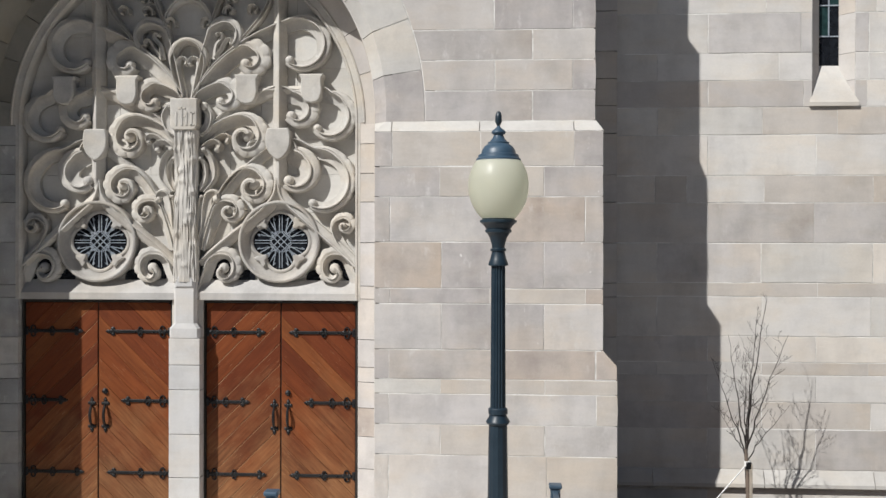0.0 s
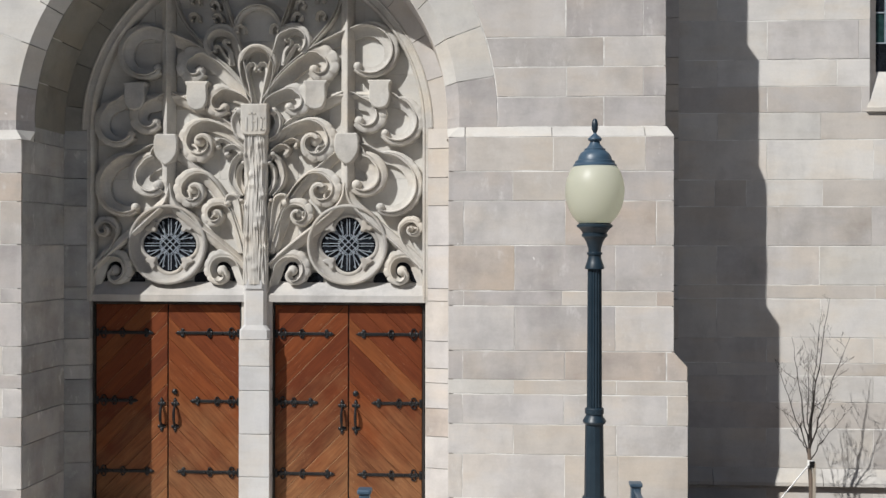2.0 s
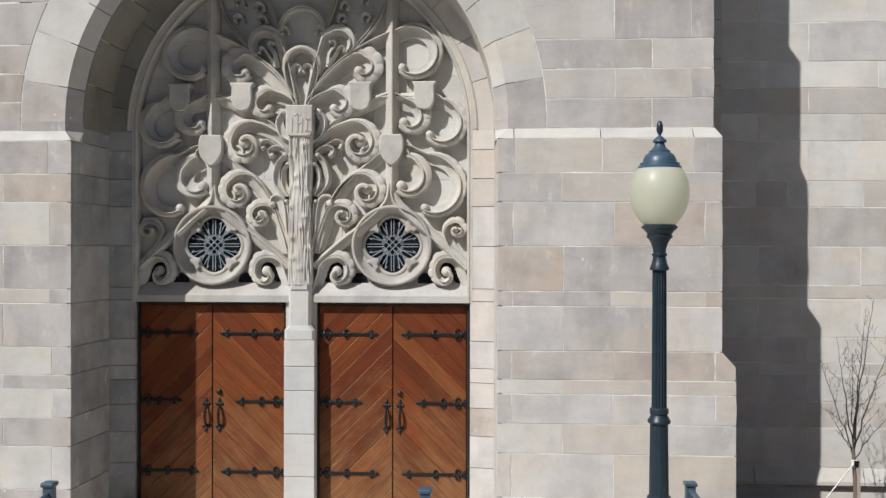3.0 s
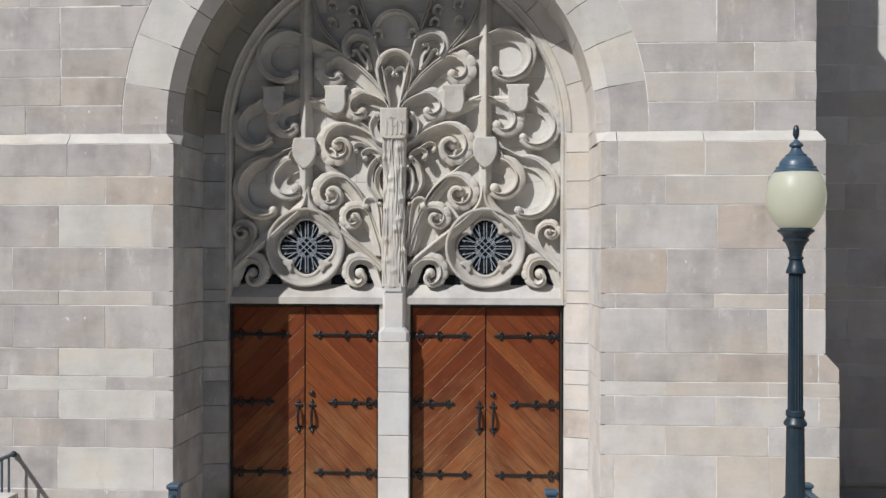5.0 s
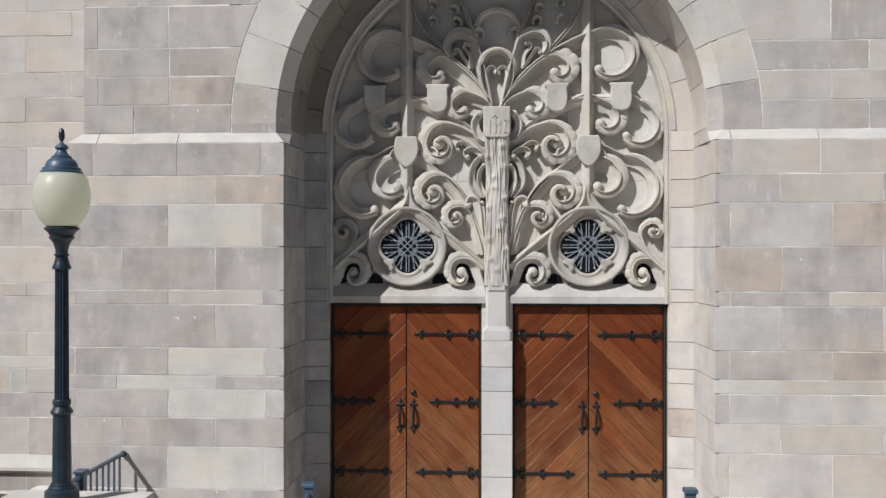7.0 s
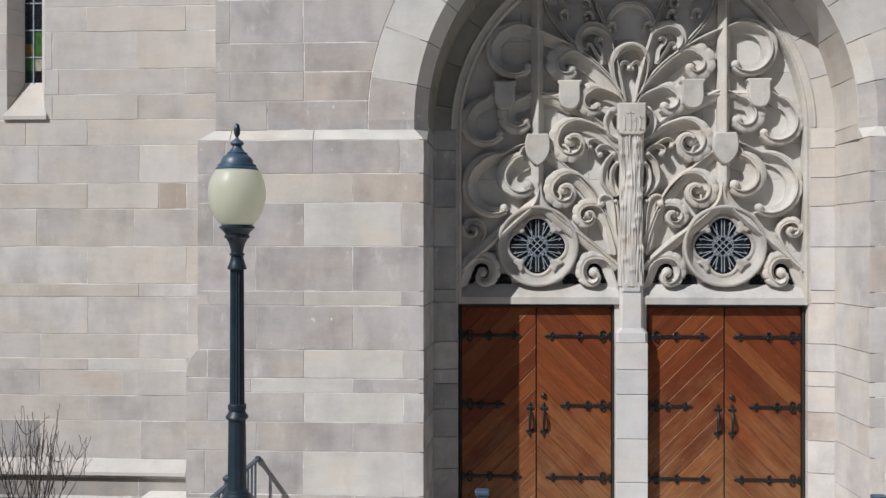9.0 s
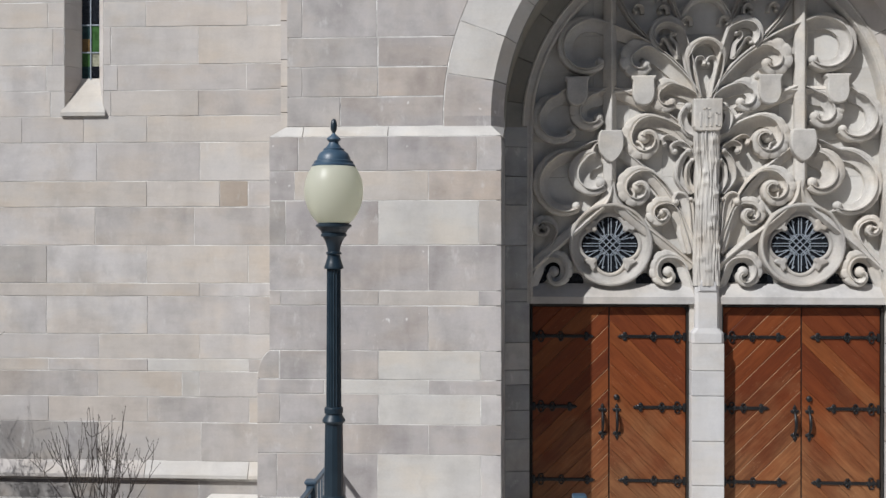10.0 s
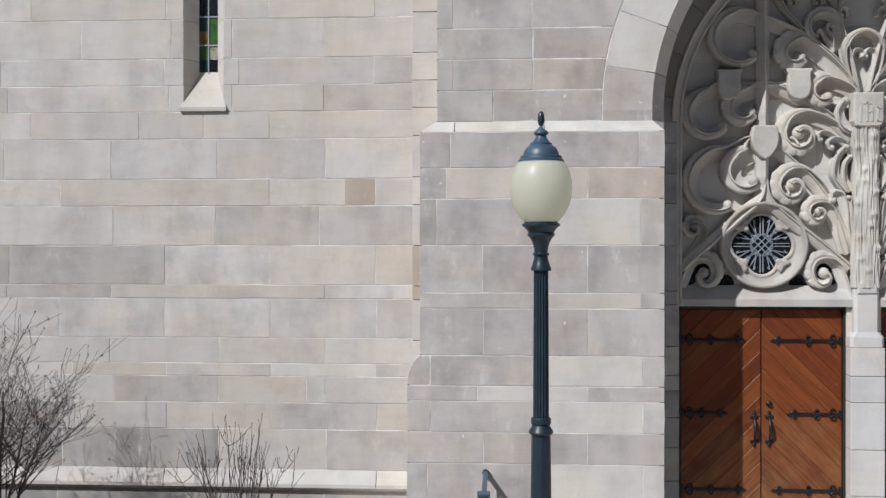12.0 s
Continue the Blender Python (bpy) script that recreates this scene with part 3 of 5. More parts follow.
for side in (-1, 1):
    for k, (z0, z1) in enumerate(zip(PIER_COURSES, PIER_COURSES[1:])):
        low = LOW if side > 0 else LOW_WEST
        foot_out = 0.14 if side > 0 else 0.125
        wide = low + (foot_out if z1 < 1.97 or (side < 0 and z0 < 1.97) else 0.0)
        if z0 > 1.6 and z1 < 2.0:
            wide = low + foot_out
        elif z0 > 1.9:
            wide = low
        cuts = [IN_LOW] + list(JOINTS_PIER[side][k]) + [wide]
        for i, (a, b) in enumerate(zip(cuts, cuts[1:])):
            m = TONE[TONES_PIER[side][k][i]]
            x0, x1 = sorted((side * a, side * b))
            if z0 > 1.6 and z1 < 2.0:  # the plinth's shoulder: the outer stone is cut aslant
                if i == len(cuts) - 2:
                    poly = [(side * a, z0), (side * wide, z0), (side * wide, z1 - 0.15), (side * (low + 0.004), z1), (side * a, z1)]
                    if side < 0:       # here it is rounded off
                        poly[2:4] = [(-wide, z0 + 0.05), (-wide + 0.02, z0 + 0.15), (-wide + 0.06, z0 + 0.23), (-low - 0.004, z1)]
                    poly = poly if side > 0 else poly[::-1]
                    part("stone", slab_mesh(inset(poly, 0.0045), 0, 0.9, 0.006), m, porch)
                    continue
            deep = 0.9 if i == len(cuts) - 2 else 0.22
            if i == 0:
                deep = 0.55
            ashlar(x0, x1, z0, z1, 0.0, deep, m, porch, proud=rnd.uniform(0, 0.003))
    # set-off: sloped weathering stones
    spans = [IN_LOW, 2.37, 3.24, 4.16, LOW] if side > 0 else [IN_LOW, 3.34, 4.2, LOW_WEST]
    for i, (a, b) in enumerate(zip(spans, spans[1:])):
        g = 0.004
        a0, b0, a1, b1 = a + (0 if i == 0 else g), b - (0 if i == len(spans) - 2 else g), a + g, b - g
        if i == 0:
            a1 = IN_UP - 0.005
        if i == len(spans) - 2:
            b1 = UP + 0.005
        bm = bmesh.new()
        deep = 1.2 if i == len(spans) - 2 else 0.4
        low = [(a0, 0.0), (b0, 0.0), (b0, deep), (a0, 0.4)]
        top = [(a1, FACE_UP), (b1, FACE_UP), (b1, deep), (a1, 0.4)]
        if i == 0:                     # the inner end follows the arch's chamfer
            low, top = low[:3] + [(2.19, 0.4), (2.19, 0.15)], top[:3] + [(ARCH_IN, 0.4), (ARCH_IN, 0.23)]
        n = len(low)
        low = [bm.verts.new((side * x, y, 4.122)) for x, y in low]
        top = [bm.verts.new((side * x, y, 4.228)) for x, y in top]
        for i2 in range(n):
            bm.faces.new((low[i2], low[(i2 + 1) % n], top[(i2 + 1) % n], top[i2]))
        bm.faces.new(low[::-1])
        bm.faces.new(top)
        part("weathering_stone", bm, M_PALE, porch)
    # upper wall up to the voussoirs
    for k, (z0, z1) in enumerate(zip(HIGH_COURSES, HIGH_COURSES[1:])):
        def curb(z):
            d = R_OUT[side]
            return math.sqrt(max(0.0, d * d - (z - SPRING) ** 2)) if z < SPRING + d else 0.0
        out = UP - (0.09 if z0 > 5.85 else 0) - (0.13 if z0 > 7.0 else 0)
        cuts = [None] + list(JOINTS_HIGH[side][k]) + [out]
        for i, (a, b) in enumerate(zip(cuts, cuts[1:])):
            m = TONE[TONES_HIGH[side][k][i]] if k < 5 else M_PIER
            if a is None:
                steps = [z0 + (z1 - z0) * q / 5 for q in range(6)]
                poly = [(curb(z) + 0.006, z) for z in steps][::-1] + [(b, z0), (b, z1)]
                poly = [(side * x, z) for x, z in poly]
                poly = poly if side > 0 else poly[::-1]
                part("stone", slab_mesh(inset(poly, 0.0045), FACE_UP, 0.4, 0.004, None, 0.005), m, porch)
            elif b == out and 5.5 < z0 < 5.8:
                poly = [(a, z0), (b, z0), (b, z0 + 0.06), (b - 0.085, z1 - 0.03), (b - 0.085, z1), (a, z1)]
                poly = [(side * x, z) for x, z in poly]
                part("stone", slab_mesh(inset(poly if side > 0 else poly[::-1], 0.0045), FACE_UP, 2.2, 0.004), m, porch)
            else:
                x0, x1 = sorted((side * a, side * b))
                ashlar(x0, x1, z0, z1, FACE_UP, 0.9 if i == len(cuts) - 2 else 0.4, m, porch, proud=rnd.uniform(0, 0.003))
    # the wider strip that the pier dies into
    for k, (z0, z1) in enumerate(zip(COURSES, COURSES[1:])):
        m = M_STAIN if (k in (8, 9) and side < 0) else M_BUFF if k in (13, 14, 15) else M_WALL
        x0, x1 = sorted((side * 4.0, side * 4.73))
        ashlar(x0, x1, z0, z1, 1.36, 1.9, m, porch)

# reveal: jambs of two facets, and the arch turned on them
def ring_block(profile_a, a0, a1, parent, material, steps=5, gap=0.0035, name="voussoir"):
    """A stone of the arch: its section (radius, y, and how far its centre lies lower) turned from a0 to a1 degrees round the springing's axis."""
    bm = bmesh.new()
    rings = []
    for s in range(steps + 1):
        a = radians(a0 + (a1 - a0) * s / steps)
        if s == 0 and a0 > 0:
            a += gap / 2.0
        if s == steps and a1 < 180:
            a -= gap / 2.0
        rings.append([bm.verts.new((q[0] * math.cos(a), q[1], SPRING + q[0] * math.sin(a) - (q[2] if len(q) > 2 else 0.0))) for q in profile_a])
    n = len(profile_a)
    for p, q in zip(rings, rings[1:]):
        for i in range(n):
            j = (i + 1) % n
            bm.faces.new((p[i], p[j], q[j], q[i]))
    bm.faces.new(rings[0])
    bm.faces.new(rings[-1])
    return part(name, bm, material, parent)


ARCH_CUTS = [0, 8.8, 20, 31, 42, 53, 63.5, 74, 84.5, 95.5, 106, 116.5, 127, 138, 149, 160, 171.2, 180]
for k, (a0, a1) in enumerate(zip(ARCH_CUTS, ARCH_CUTS[1:])):
    m = M_PIER if k in (0, 16) else M_PALE
    far = R_OUT[1 if a0 < 90 else -1]
    ring_block([(far, 0.45), (far, FACE_UP), (R_FACE, FACE_UP), (ARCH_IN, 0.23), (ARCH_IN, 0.45)], a0, a1, porch, m)
ring_block([(2.95, 0.45), (2.95, FACE_UP + 0.0045), (2.4, FACE_UP + 0.0045), (2.4, 0.45)], 0, 180, porch, M_MORTAR, 60, 0.0, "arch_core")
for side in (-1, 1):                   # the stones that the arch springs from
    bm = bmesh.new()
    far = R_OUT[side]
    prof = [(far, 0.45), (far, FACE_UP), (R_FACE, FACE_UP), (ARCH_IN, 0.23), (ARCH_IN, 0.45)]
    ends = [[bm.verts.new((side * x, y, z)) for x, y in prof] for z in (4.228, SPRING)]
    for i in range(5):
        j = (i + 1) % 5
        bm.faces.new((ends[0][i], ends[0][j], ends[1][j], ends[1][i]))
    bm.faces.new(ends[0])
    bm.faces.new(ends[1])
    part("springer", bm, M_PIER, porch)
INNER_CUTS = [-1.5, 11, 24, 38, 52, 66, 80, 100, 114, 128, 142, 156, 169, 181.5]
# crown and west half take the stone with shade in its colour
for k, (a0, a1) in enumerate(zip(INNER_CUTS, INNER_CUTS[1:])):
    ring_block([(ARCH_IN - 0.003, 0.226), (2.160, 0.887), (2.160, 0.95), (2.5, 0.95), (2.5, 0.226)], a0, a1, porch, M_BUFF if k < 2 else M_WALL if k < 5 else M_REVEAL_SHADED)
    ring_block([(2.158, 0.892), (1.90, 0.95), (1.90, 1.3), (2.4, 1.3), (2.4, 0.892)], a0 + 4 if k else -0.5, min(a1 + 4, 180.5), porch, M_BUFF if k == 0 else M_WALL if k < 5 else M_REVEAL_SHADED)
MOULD = [(1.985, 0.95), (1.98, 0.922), (1.965, 0.918), (1.955, 0.933), (1.90, 0.942), (1.892, 0.932), (1.876, 0.932), (1.868, 0.955), (1.862, 0.99), (1.862, 1.2), (1.985, 1.2)]
ring_block(MOULD, 0, 180, porch, M_CARVED, 60, 0.0, "inner_moulding")
JAMB_A = [-0.9, -0.4, 0.0, 0.5, 0.95, 1.25, 1.69, 1.98, 2.43, 3.03, 3.48, 3.78, 4.12, 4.33]
JAMB_B = [-0.9, -0.3, 0.0, 0.15, 0.58, 0.93, 1.24, 1.52, 1.68, 1.98, 2.42, 2.56, 3.03, 3.47, 3.78, 4.1, 4.33]
for side in (-1, 1):
    for cuts, prof in ((JAMB_A, [(IN_LOW - 0.003, 0.02), (2.167, 0.887), (2.167, 0.94), (2.5, 0.94), (2.5, 0.02)]),
                       (JAMB_B, [(2.158, 0.892), (1.90, 0.95), (1.90, 1.3), (2.4, 1.3), (2.4, 0.892)])):
        for k, (z0, z1) in enumerate(zip(cuts, cuts[1:])):
            bm = bmesh.new()
            if z0 > 4.11 and cuts is JAMB_A:
                prof = [(ARCH_IN - 0.003, 0.226)] + prof[1:4] + [(2.5, 0.225)]
            ends = [[bm.verts.new((side * x, y, z)) for x, y in prof] for z in (z0 + 0.0035, z1 - 0.0035)]
            for i in range(5):
                j = (i + 1) % 5
                bm.faces.new((ends[0][i], ends[0][j], ends[1][j], ends[1][i]))
            bm.faces.new(ends[0])
            bm.faces.new(ends[1])
            # the west jamb, turned from the sun, gets the shade-darkened stone
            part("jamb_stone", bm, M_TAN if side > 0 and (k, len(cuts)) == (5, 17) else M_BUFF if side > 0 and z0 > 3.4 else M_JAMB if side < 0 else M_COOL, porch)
    bm = bmesh.new()
    box(bm, *sorted((side * 2.212, side * 2.5)), 0.03, 1.2, -1.3, 4.1)
    box(bm, *sorted((side * 2.213, side * 2.5)), 0.3, 1.2, 4.08, 4.33)
    part("jamb_core", bm, M_MORTAR, porch)
    bm = bmesh.new()
    bead = [(1.925, 1.2), (1.925, 0.942)] + MOULD[4:10]
    ends = [[bm.verts.new((side * x, y, z)) for x, y in bead] for z in (2.4, SPRING)]
    for i in range(len(bead)):
        j = (i + 1) % len(bead)
        bm.faces.new((ends[0][i], ends[0][j], ends[1][j], ends[1][i]))
    bm.faces.new(ends[0])
    bm.faces.new(ends[1])
    part("inner_moulding", bm, M_CARVED, porch)

# ---- tympanum ----
M_LINTEL = stone_material("grey dressed limestone", [(0.0, (0.44, 0.43, 0.415)), (1.0, (0.47, 0.46, 0.442))], mottle=1.3)
tymp = thing("tympanum", "carved pale limestone tympanum with a scrolling tree, shields and two roundels", "carved tympanum", kind="structure")


def clip(poly, keep):
    """Cuts a polygon by a half plane: keep(x, z) >= 0 stays."""
    out = []
    for i in range(len(poly)):
        a, b = poly[i - 1], poly[i]
        fa, fb = keep(*a), keep(*b)
        if (fa >= 0) != (fb >= 0):
            t = fa / (fa - fb)
            out.append((a[0] + (b[0] - a[0]) * t, a[1] + (b[1] - a[1]) * t))
        if fb >= 0:
            out.append(b)
    return out


def area(p):
    return sum(p[i - 1][0] * p[i][1] - p[i][0] * p[i - 1][1] for i in range(len(p))) / 2


def tidy(p):
    q = [v for i, v in enumerate(p) if (Vector(v) - Vector(p[i - 1])).length > 1e-4]
    return q if area(q) > 0 else q[::-1]


# ground stones in courses, cut to the arch
FIELD_COURSES = [2.60, 2.98, 3.36, 3.78, 4.17, 4.57, 4.95, 5.33, 5.72, 6.1, 6.3]
for k, (z0, z1) in enumerate(zip(FIELD_COURSES, FIELD_COURSES[1:])):
    cuts = [-1.9, -1.2, -0.45, 0.45, 1.2, 1.9] if k % 2 else [-1.9, -0.8, 0.0, 0.8, 1.9]
    for a, b in zip(cuts, cuts[1:]):
        poly = [(a, z0), (b, z0), (b, z1), (a, z1)]
        if z1 > 4.4:
            for q in range(0, 181, 12):
                c, s = math.cos(radians(q)), math.sin(radians(q))
                poly = clip(poly, lambda x, z: 1.895 - (x * c + (z - SPRING) * s)) if len(poly) > 2 else poly
        if len(poly) > 2:
            part("field_stone", slab_mesh(inset(poly, 0.001), FIELD_Y, FIELD_Y + 0.12, 0.002), M_FIELD, tymp)
bm = bmesh.new()
box(bm, -1.9, 1.9, FIELD_Y + 0.05, FIELD_Y + 0.4, 2.45, 6.3)
part("field_core", bm, M_MORTAR, tymp)


def hermite(p0, t0, p1, t1, n):
    out = []
    for i in range(n):
        s = i / n
        h = (2 * s**3 - 3 * s**2 + 1, s**3 - 2 * s**2 + s, -2 * s**3 + 3 * s**2, s**3 - s**2)
        out.append(p0 * h[0] + t0 * h[1] + p1 * h[2] + t1 * h[3])
    return out


def ribbon(bm, pts, width, top, lobes=0.0, lobe_len=0.075, turn=1, foot=FIELD_Y + 0.01, crest=None, ridge=False, keel=1.0, leafy=1.0, hollow=0.116):
    """A carved strap along points (x, z): a crest, a deep hollow within it, and a leaf with lobes outside it."""
    n = len(pts)
    run, rows = 0.0, []
    for i, p in enumerate(pts):
        d = (pts[min(i + 1, n - 1)] - pts[max(i - 1, 0)])
        d = d.normalized() if d.length > 1e-9 else Vector((1, 0))
        side = Vector((-d.y, d.x)) * turn          # towards the outside of the curl
        if i:
            run += (p - pts[i - 1]).length
        s = i / (n - 1)
        w = width(s)
        h = top(s)
        fade = min(1.0, max(0.0, (s - 0.12) * 5)) * min(1.0, (1 - s) * 4) * min(1.0, max(0.0, (leafy - s) * 7 + (leafy == 1.0)))
        beat = (run / lobe_len) % 1.0      # scallops lean towards the tip
        wave = math.sin(math.pi * beat ** 0.8) ** 0.45
        grow = lobes * 0.060 * wave * fade
        crease = 0.030 * lobes * (1 - wave) * fade
        if ridge and w > 0.035:        # a broad strap: one crest, a long slope below it
            v = -w * keel
            prof = ((v, foot), (v, h + 0.080), (v * 0.90, h + 0.058), (v * 0.50, h + 0.036), (0, h + 0.026), (w * 0.20, h + 0.024), (w * 0.28, h + 0.004), (w * 0.36, h), (w * 0.52, h),
                    (w * 0.60, h + 0.006), (w * 0.72, h + 0.026), (w + grow, h + 0.060), (w + grow, foot))
        elif ridge:                    # a thin stem: two ridges with a groove between
            v = -w * keel
            prof = ((v, foot), (v, h + 0.070), (v * 0.80, h + 0.030), (v * 0.62, h + 0.004), (v * 0.46, h + 0.004), (v * 0.34, h + 0.030), (w * 0.05, h + 0.040), (w * 0.30, h + 0.026),
                    (w * 0.42, h), (w * 0.62, h), (w * 0.78, h + 0.022), (w + grow, h + 0.055), (w + grow, foot))
        else:
            u = crest(s) if crest else 0.2
            wi, wo = w * (u + 1.0), w * (1.0 - u)
            cav = [(w * u - wi * (1 - math.cos(radians(q))), h + hollow * math.sin(radians(q)) ** 0.5) for q in (90, 66, 44, 26, 12, 0)]
            prof = [(cav[0][0], foot)] + cav + [(w * (u + 0.13), h), (w * (u + 0.18), h + 0.032), (w * u + wo * 0.45 + grow * 0.25, h + 0.024), (w * u + wo * 0.8 + grow * 0.75, h + 0.030 + crease),
                    (w * u + wo * 0.95 + grow * 0.95, h + 0.040 + crease), (w + grow, h + 0.055), (w + grow, foot)]
        rows.append([bm.verts.new(((p + side * u).x, y, (p + side * u).y)) for u, y in prof])
    m = len(rows[0])
    for a, b in zip(rows, rows[1:]):
        for k in range(m - 1):
            bm.faces.new((a[k], a[k + 1], b[k + 1], b[k]))
    bm.faces.new(rows[0])
    bm.faces.new(rows[-1][::-1])
    return bm


def scroll(p0, p1, c, r, a0, sweep, w, lobes=0.35, top=0.958, tight=0.30, stem=None, eye=True, pierced=False, rim=-0.16):
    """A branch that leaves p0 towards p1 and curls round c: radius r, from a0 degrees by sweep, closing to tight * r; rim: where its crest runs. Both sides of the tree."""
    volute = eye and abs(sweep) > 270 and tight < 0.6
    if volute:                         # wind on to the heart of the eye
        sweep, tight = math.copysign(abs(sweep) * 0.55 + 245, sweep), 0.20
    for s in (-1, 1):
        c2 = Vector(c)
        spiral = []
        n = max(10, int(abs(sweep) / 3.2))
        for i in range(n + 1):
            q = i / n
            a = radians(a0 + sweep * q)
            rr = r * (1 - (1 - tight) * q ** (0.95 if volute else 1.25))
            sink = 0.30 * r * min(1.0, max(0.0, (q - 0.30) / 0.35)) if pierced else 0.0
            spiral.append(c2 + Vector((math.cos(a), math.sin(a))) * rr - Vector((0, sink)))
        start, away = spiral[0], (spiral[1] - spiral[0]).normalized()
        gap = (start - Vector(p0)).length
        lead = hermite(Vector(p0), (Vector(p1) - Vector(p0)).normalized() * gap, start, away * gap, 12) if gap > 0.03 else []
        pts = [Vector((s * p.x, p.y)) for p in lead + spiral]
        share = len(lead) / len(pts)
        w0 = stem if stem else w * 0.75

        def width(q):
            if q < share:
                return w0 + (w - w0) * (q / max(share, 0.01))
            v = (q - share) / (1 - share)
            return w * (1.05 + 0.24 * math.sin(math.pi * min(1.0, v * 1.5))) * (1 - (0.50 if volute else 0.22) * v)
        bm = bmesh.new()
        ribbon(bm, pts, width, lambda q: top + 0.02 * (1 - q) - 0.03 * q, lobes, 0.080, (-1 if sweep > 0 else 1) * s, leafy=0.66 if volute else 1.0, hollow=0.080 if pierced else 0.092, crest=lambda q: 0.70 - (0.70 - rim) * min(1.0, max(0.0, (q - share * 0.75) / (0.16 + 0.25 * share))))
        if eye:                        # the curl ends in a turned-in knob
            end = pts[-1]
            mid = Vector((s * c2.x, c2.y))
            if volute:
                knob, rad = end + (mid - end) * 0.35, max(0.028, 0.33 * r)
            else:
                knob, rad = end + (mid - end).normalized() * (w * 0.15), min(0.058, w * 0.70)
            bmesh.ops.create_uvsphere(bm, u_segments=12, v_segments=8, radius=1, matrix=Matrix.LocRotScale((knob.x, top + (0.075 if volute else 0.048), knob.y), None, (rad, 0.062, rad)))
        if lobes > 0.15 and volute and not pierced:   # a small hooked leaflet on the inside of the curl
            k = len(lead) + int(0.30 * n)
            inward = (Vector((s * c2.x, c2.y)) - pts[k]).normalized()
            along = (pts[k + 1] - pts[k - 1]).normalized()
            base = pts[k] + inward * (w * 0.7)
            reach = min(0.050, r * 0.26)
            hook = [base + inward * (reach * math.sin(q * 1.5)) + along * (reach * (1.0 - math.cos(q * 1.9))) for q in (0, 0.35, 0.7, 1.05, 1.4)]
            tube(bm, [(v.x, top + 0.075 - 0.01 * i, v.y) for i, v in enumerate(hook)], [0.020, 0.017, 0.014, 0.012, 0.010], 8)
        part("scroll", bm, M_CARVED, tymp, smooth=24)


def strap(pts, w, top=0.968, lobes=0.0, name="branch", foot=FIELD_Y + 0.01, ridge=True, keel=1.0):
    """A plain carved branch through a few points, smoothed."""
    for s in (-1, 1):
        v = [Vector((s * x, z)) for x, z in pts]
        v = [2 * v[0] - v[1]] + v + [2 * v[-1] - v[-2]]
        line = []
        for i in range(1, len(v) - 2):
            for k in range(10):
                q = k / 10
                line.append(0.5 * (2 * v[i] + (v[i + 1] - v[i - 1]) * q + (2 * v[i - 1] - 5 * v[i] + 4 * v[i + 1] - v[i + 2]) * q * q + (3 * v[i] - v[i - 1] - 3 * v[i + 1] + v[i + 2]) * q**3))
        line.append(v[-2])
        bm = bmesh.new()
        ribbon(bm, line, lambda q: w, lambda q: top, lobes, turn=s, foot=foot, ridge=ridge, keel=keel)
        part(name, bm, M_CARVED, tymp, smooth=25)


# branches and curls, from the sill up (half of a mirrored design)
scroll((0.166, 2.504), (0.166, 2.708), (0.415, 2.765), 0.178, 178, -300, 0.057, tight=0.40, pierced=True)
scroll((1.870, 2.504), (1.870, 2.708), (1.617, 2.765), 0.178, 2, 300, 0.057, tight=0.40, pierced=True)
scroll((0.191, 2.951), (0.223, 3.123), (0.466, 3.372), 0.140, 172, -360, 0.057, tight=0.32)
scroll((0.223, 3.187), (0.338, 3.461), (0.721, 3.646), 0.191, 135, -345, 0.070, tight=0.36)
scroll((0.108, 4.099), (0.236, 4.265), (0.640, 4.185), 0.215, 112, -325, 0.072, 0.40, tight=0.42)
scroll((0.108, 4.600), (0.198, 4.790), (0.410, 4.635), 0.122, 118, -245, 0.072, 0.35, tight=0.70)
scroll((0.108, 4.648), (0.351, 5.006), (0.695, 5.035), 0.132, 125, -262, 0.084, 0.46, tight=0.60, stem=0.066)
scroll((0.134, 4.699), (0.345, 5.121), (1.262, 5.185), 0.268, 112, -240, 0.072, 0.12, stem=0.057, tight=0.80, rim=0.15)
scroll((1.474, 4.699), (1.557, 4.712), (1.575, 4.400), 0.225, 85, -222, 0.066, 0.24, tight=0.84, rim=0.0)
scroll((1.002, 4.699), (1.078, 4.712), (1.225, 4.475), 0.150, 100, -240, 0.080, 0.22, tight=0.70)
scroll((1.130, 4.125), (1.270, 4.151), (1.470, 3.668), 0.345, 95, -206, 0.070, 0.18, tight=0.68, rim=0.15)
scroll((1.117, 4.099), (1.174, 4.112), (1.195, 3.800), 0.175, 95, -222, 0.100, 0.06, tight=0.75, rim=0.12)
scroll((1.883, 2.798), (1.768, 2.964), (1.742, 3.212), 0.115, 205, -330, 0.045, 0.3)
strap([(0.140, 2.798), (0.440, 3.053), (0.823, 3.359), (0.976, 3.538), (1.015, 3.729)], 0.051, keel=1.3)
strap([(1.883, 2.785), (1.621, 3.027), (1.270, 3.334), (1.078, 3.525), (1.021, 3.729)], 0.057)
strap([(0.198, 3.251), (0.472, 3.666), (0.728, 3.921), (0.983, 4.125)], 0.045, 1.0, keel=1.7)
strap([(0.096, 4.163), (0.408, 4.444), (0.728, 4.623), (1.002, 4.738)], 0.045, 0.995, keel=1.8)
strap([(1.002, 4.738), (1.206, 4.687), (1.461, 4.699)], 0.038, 1.0)
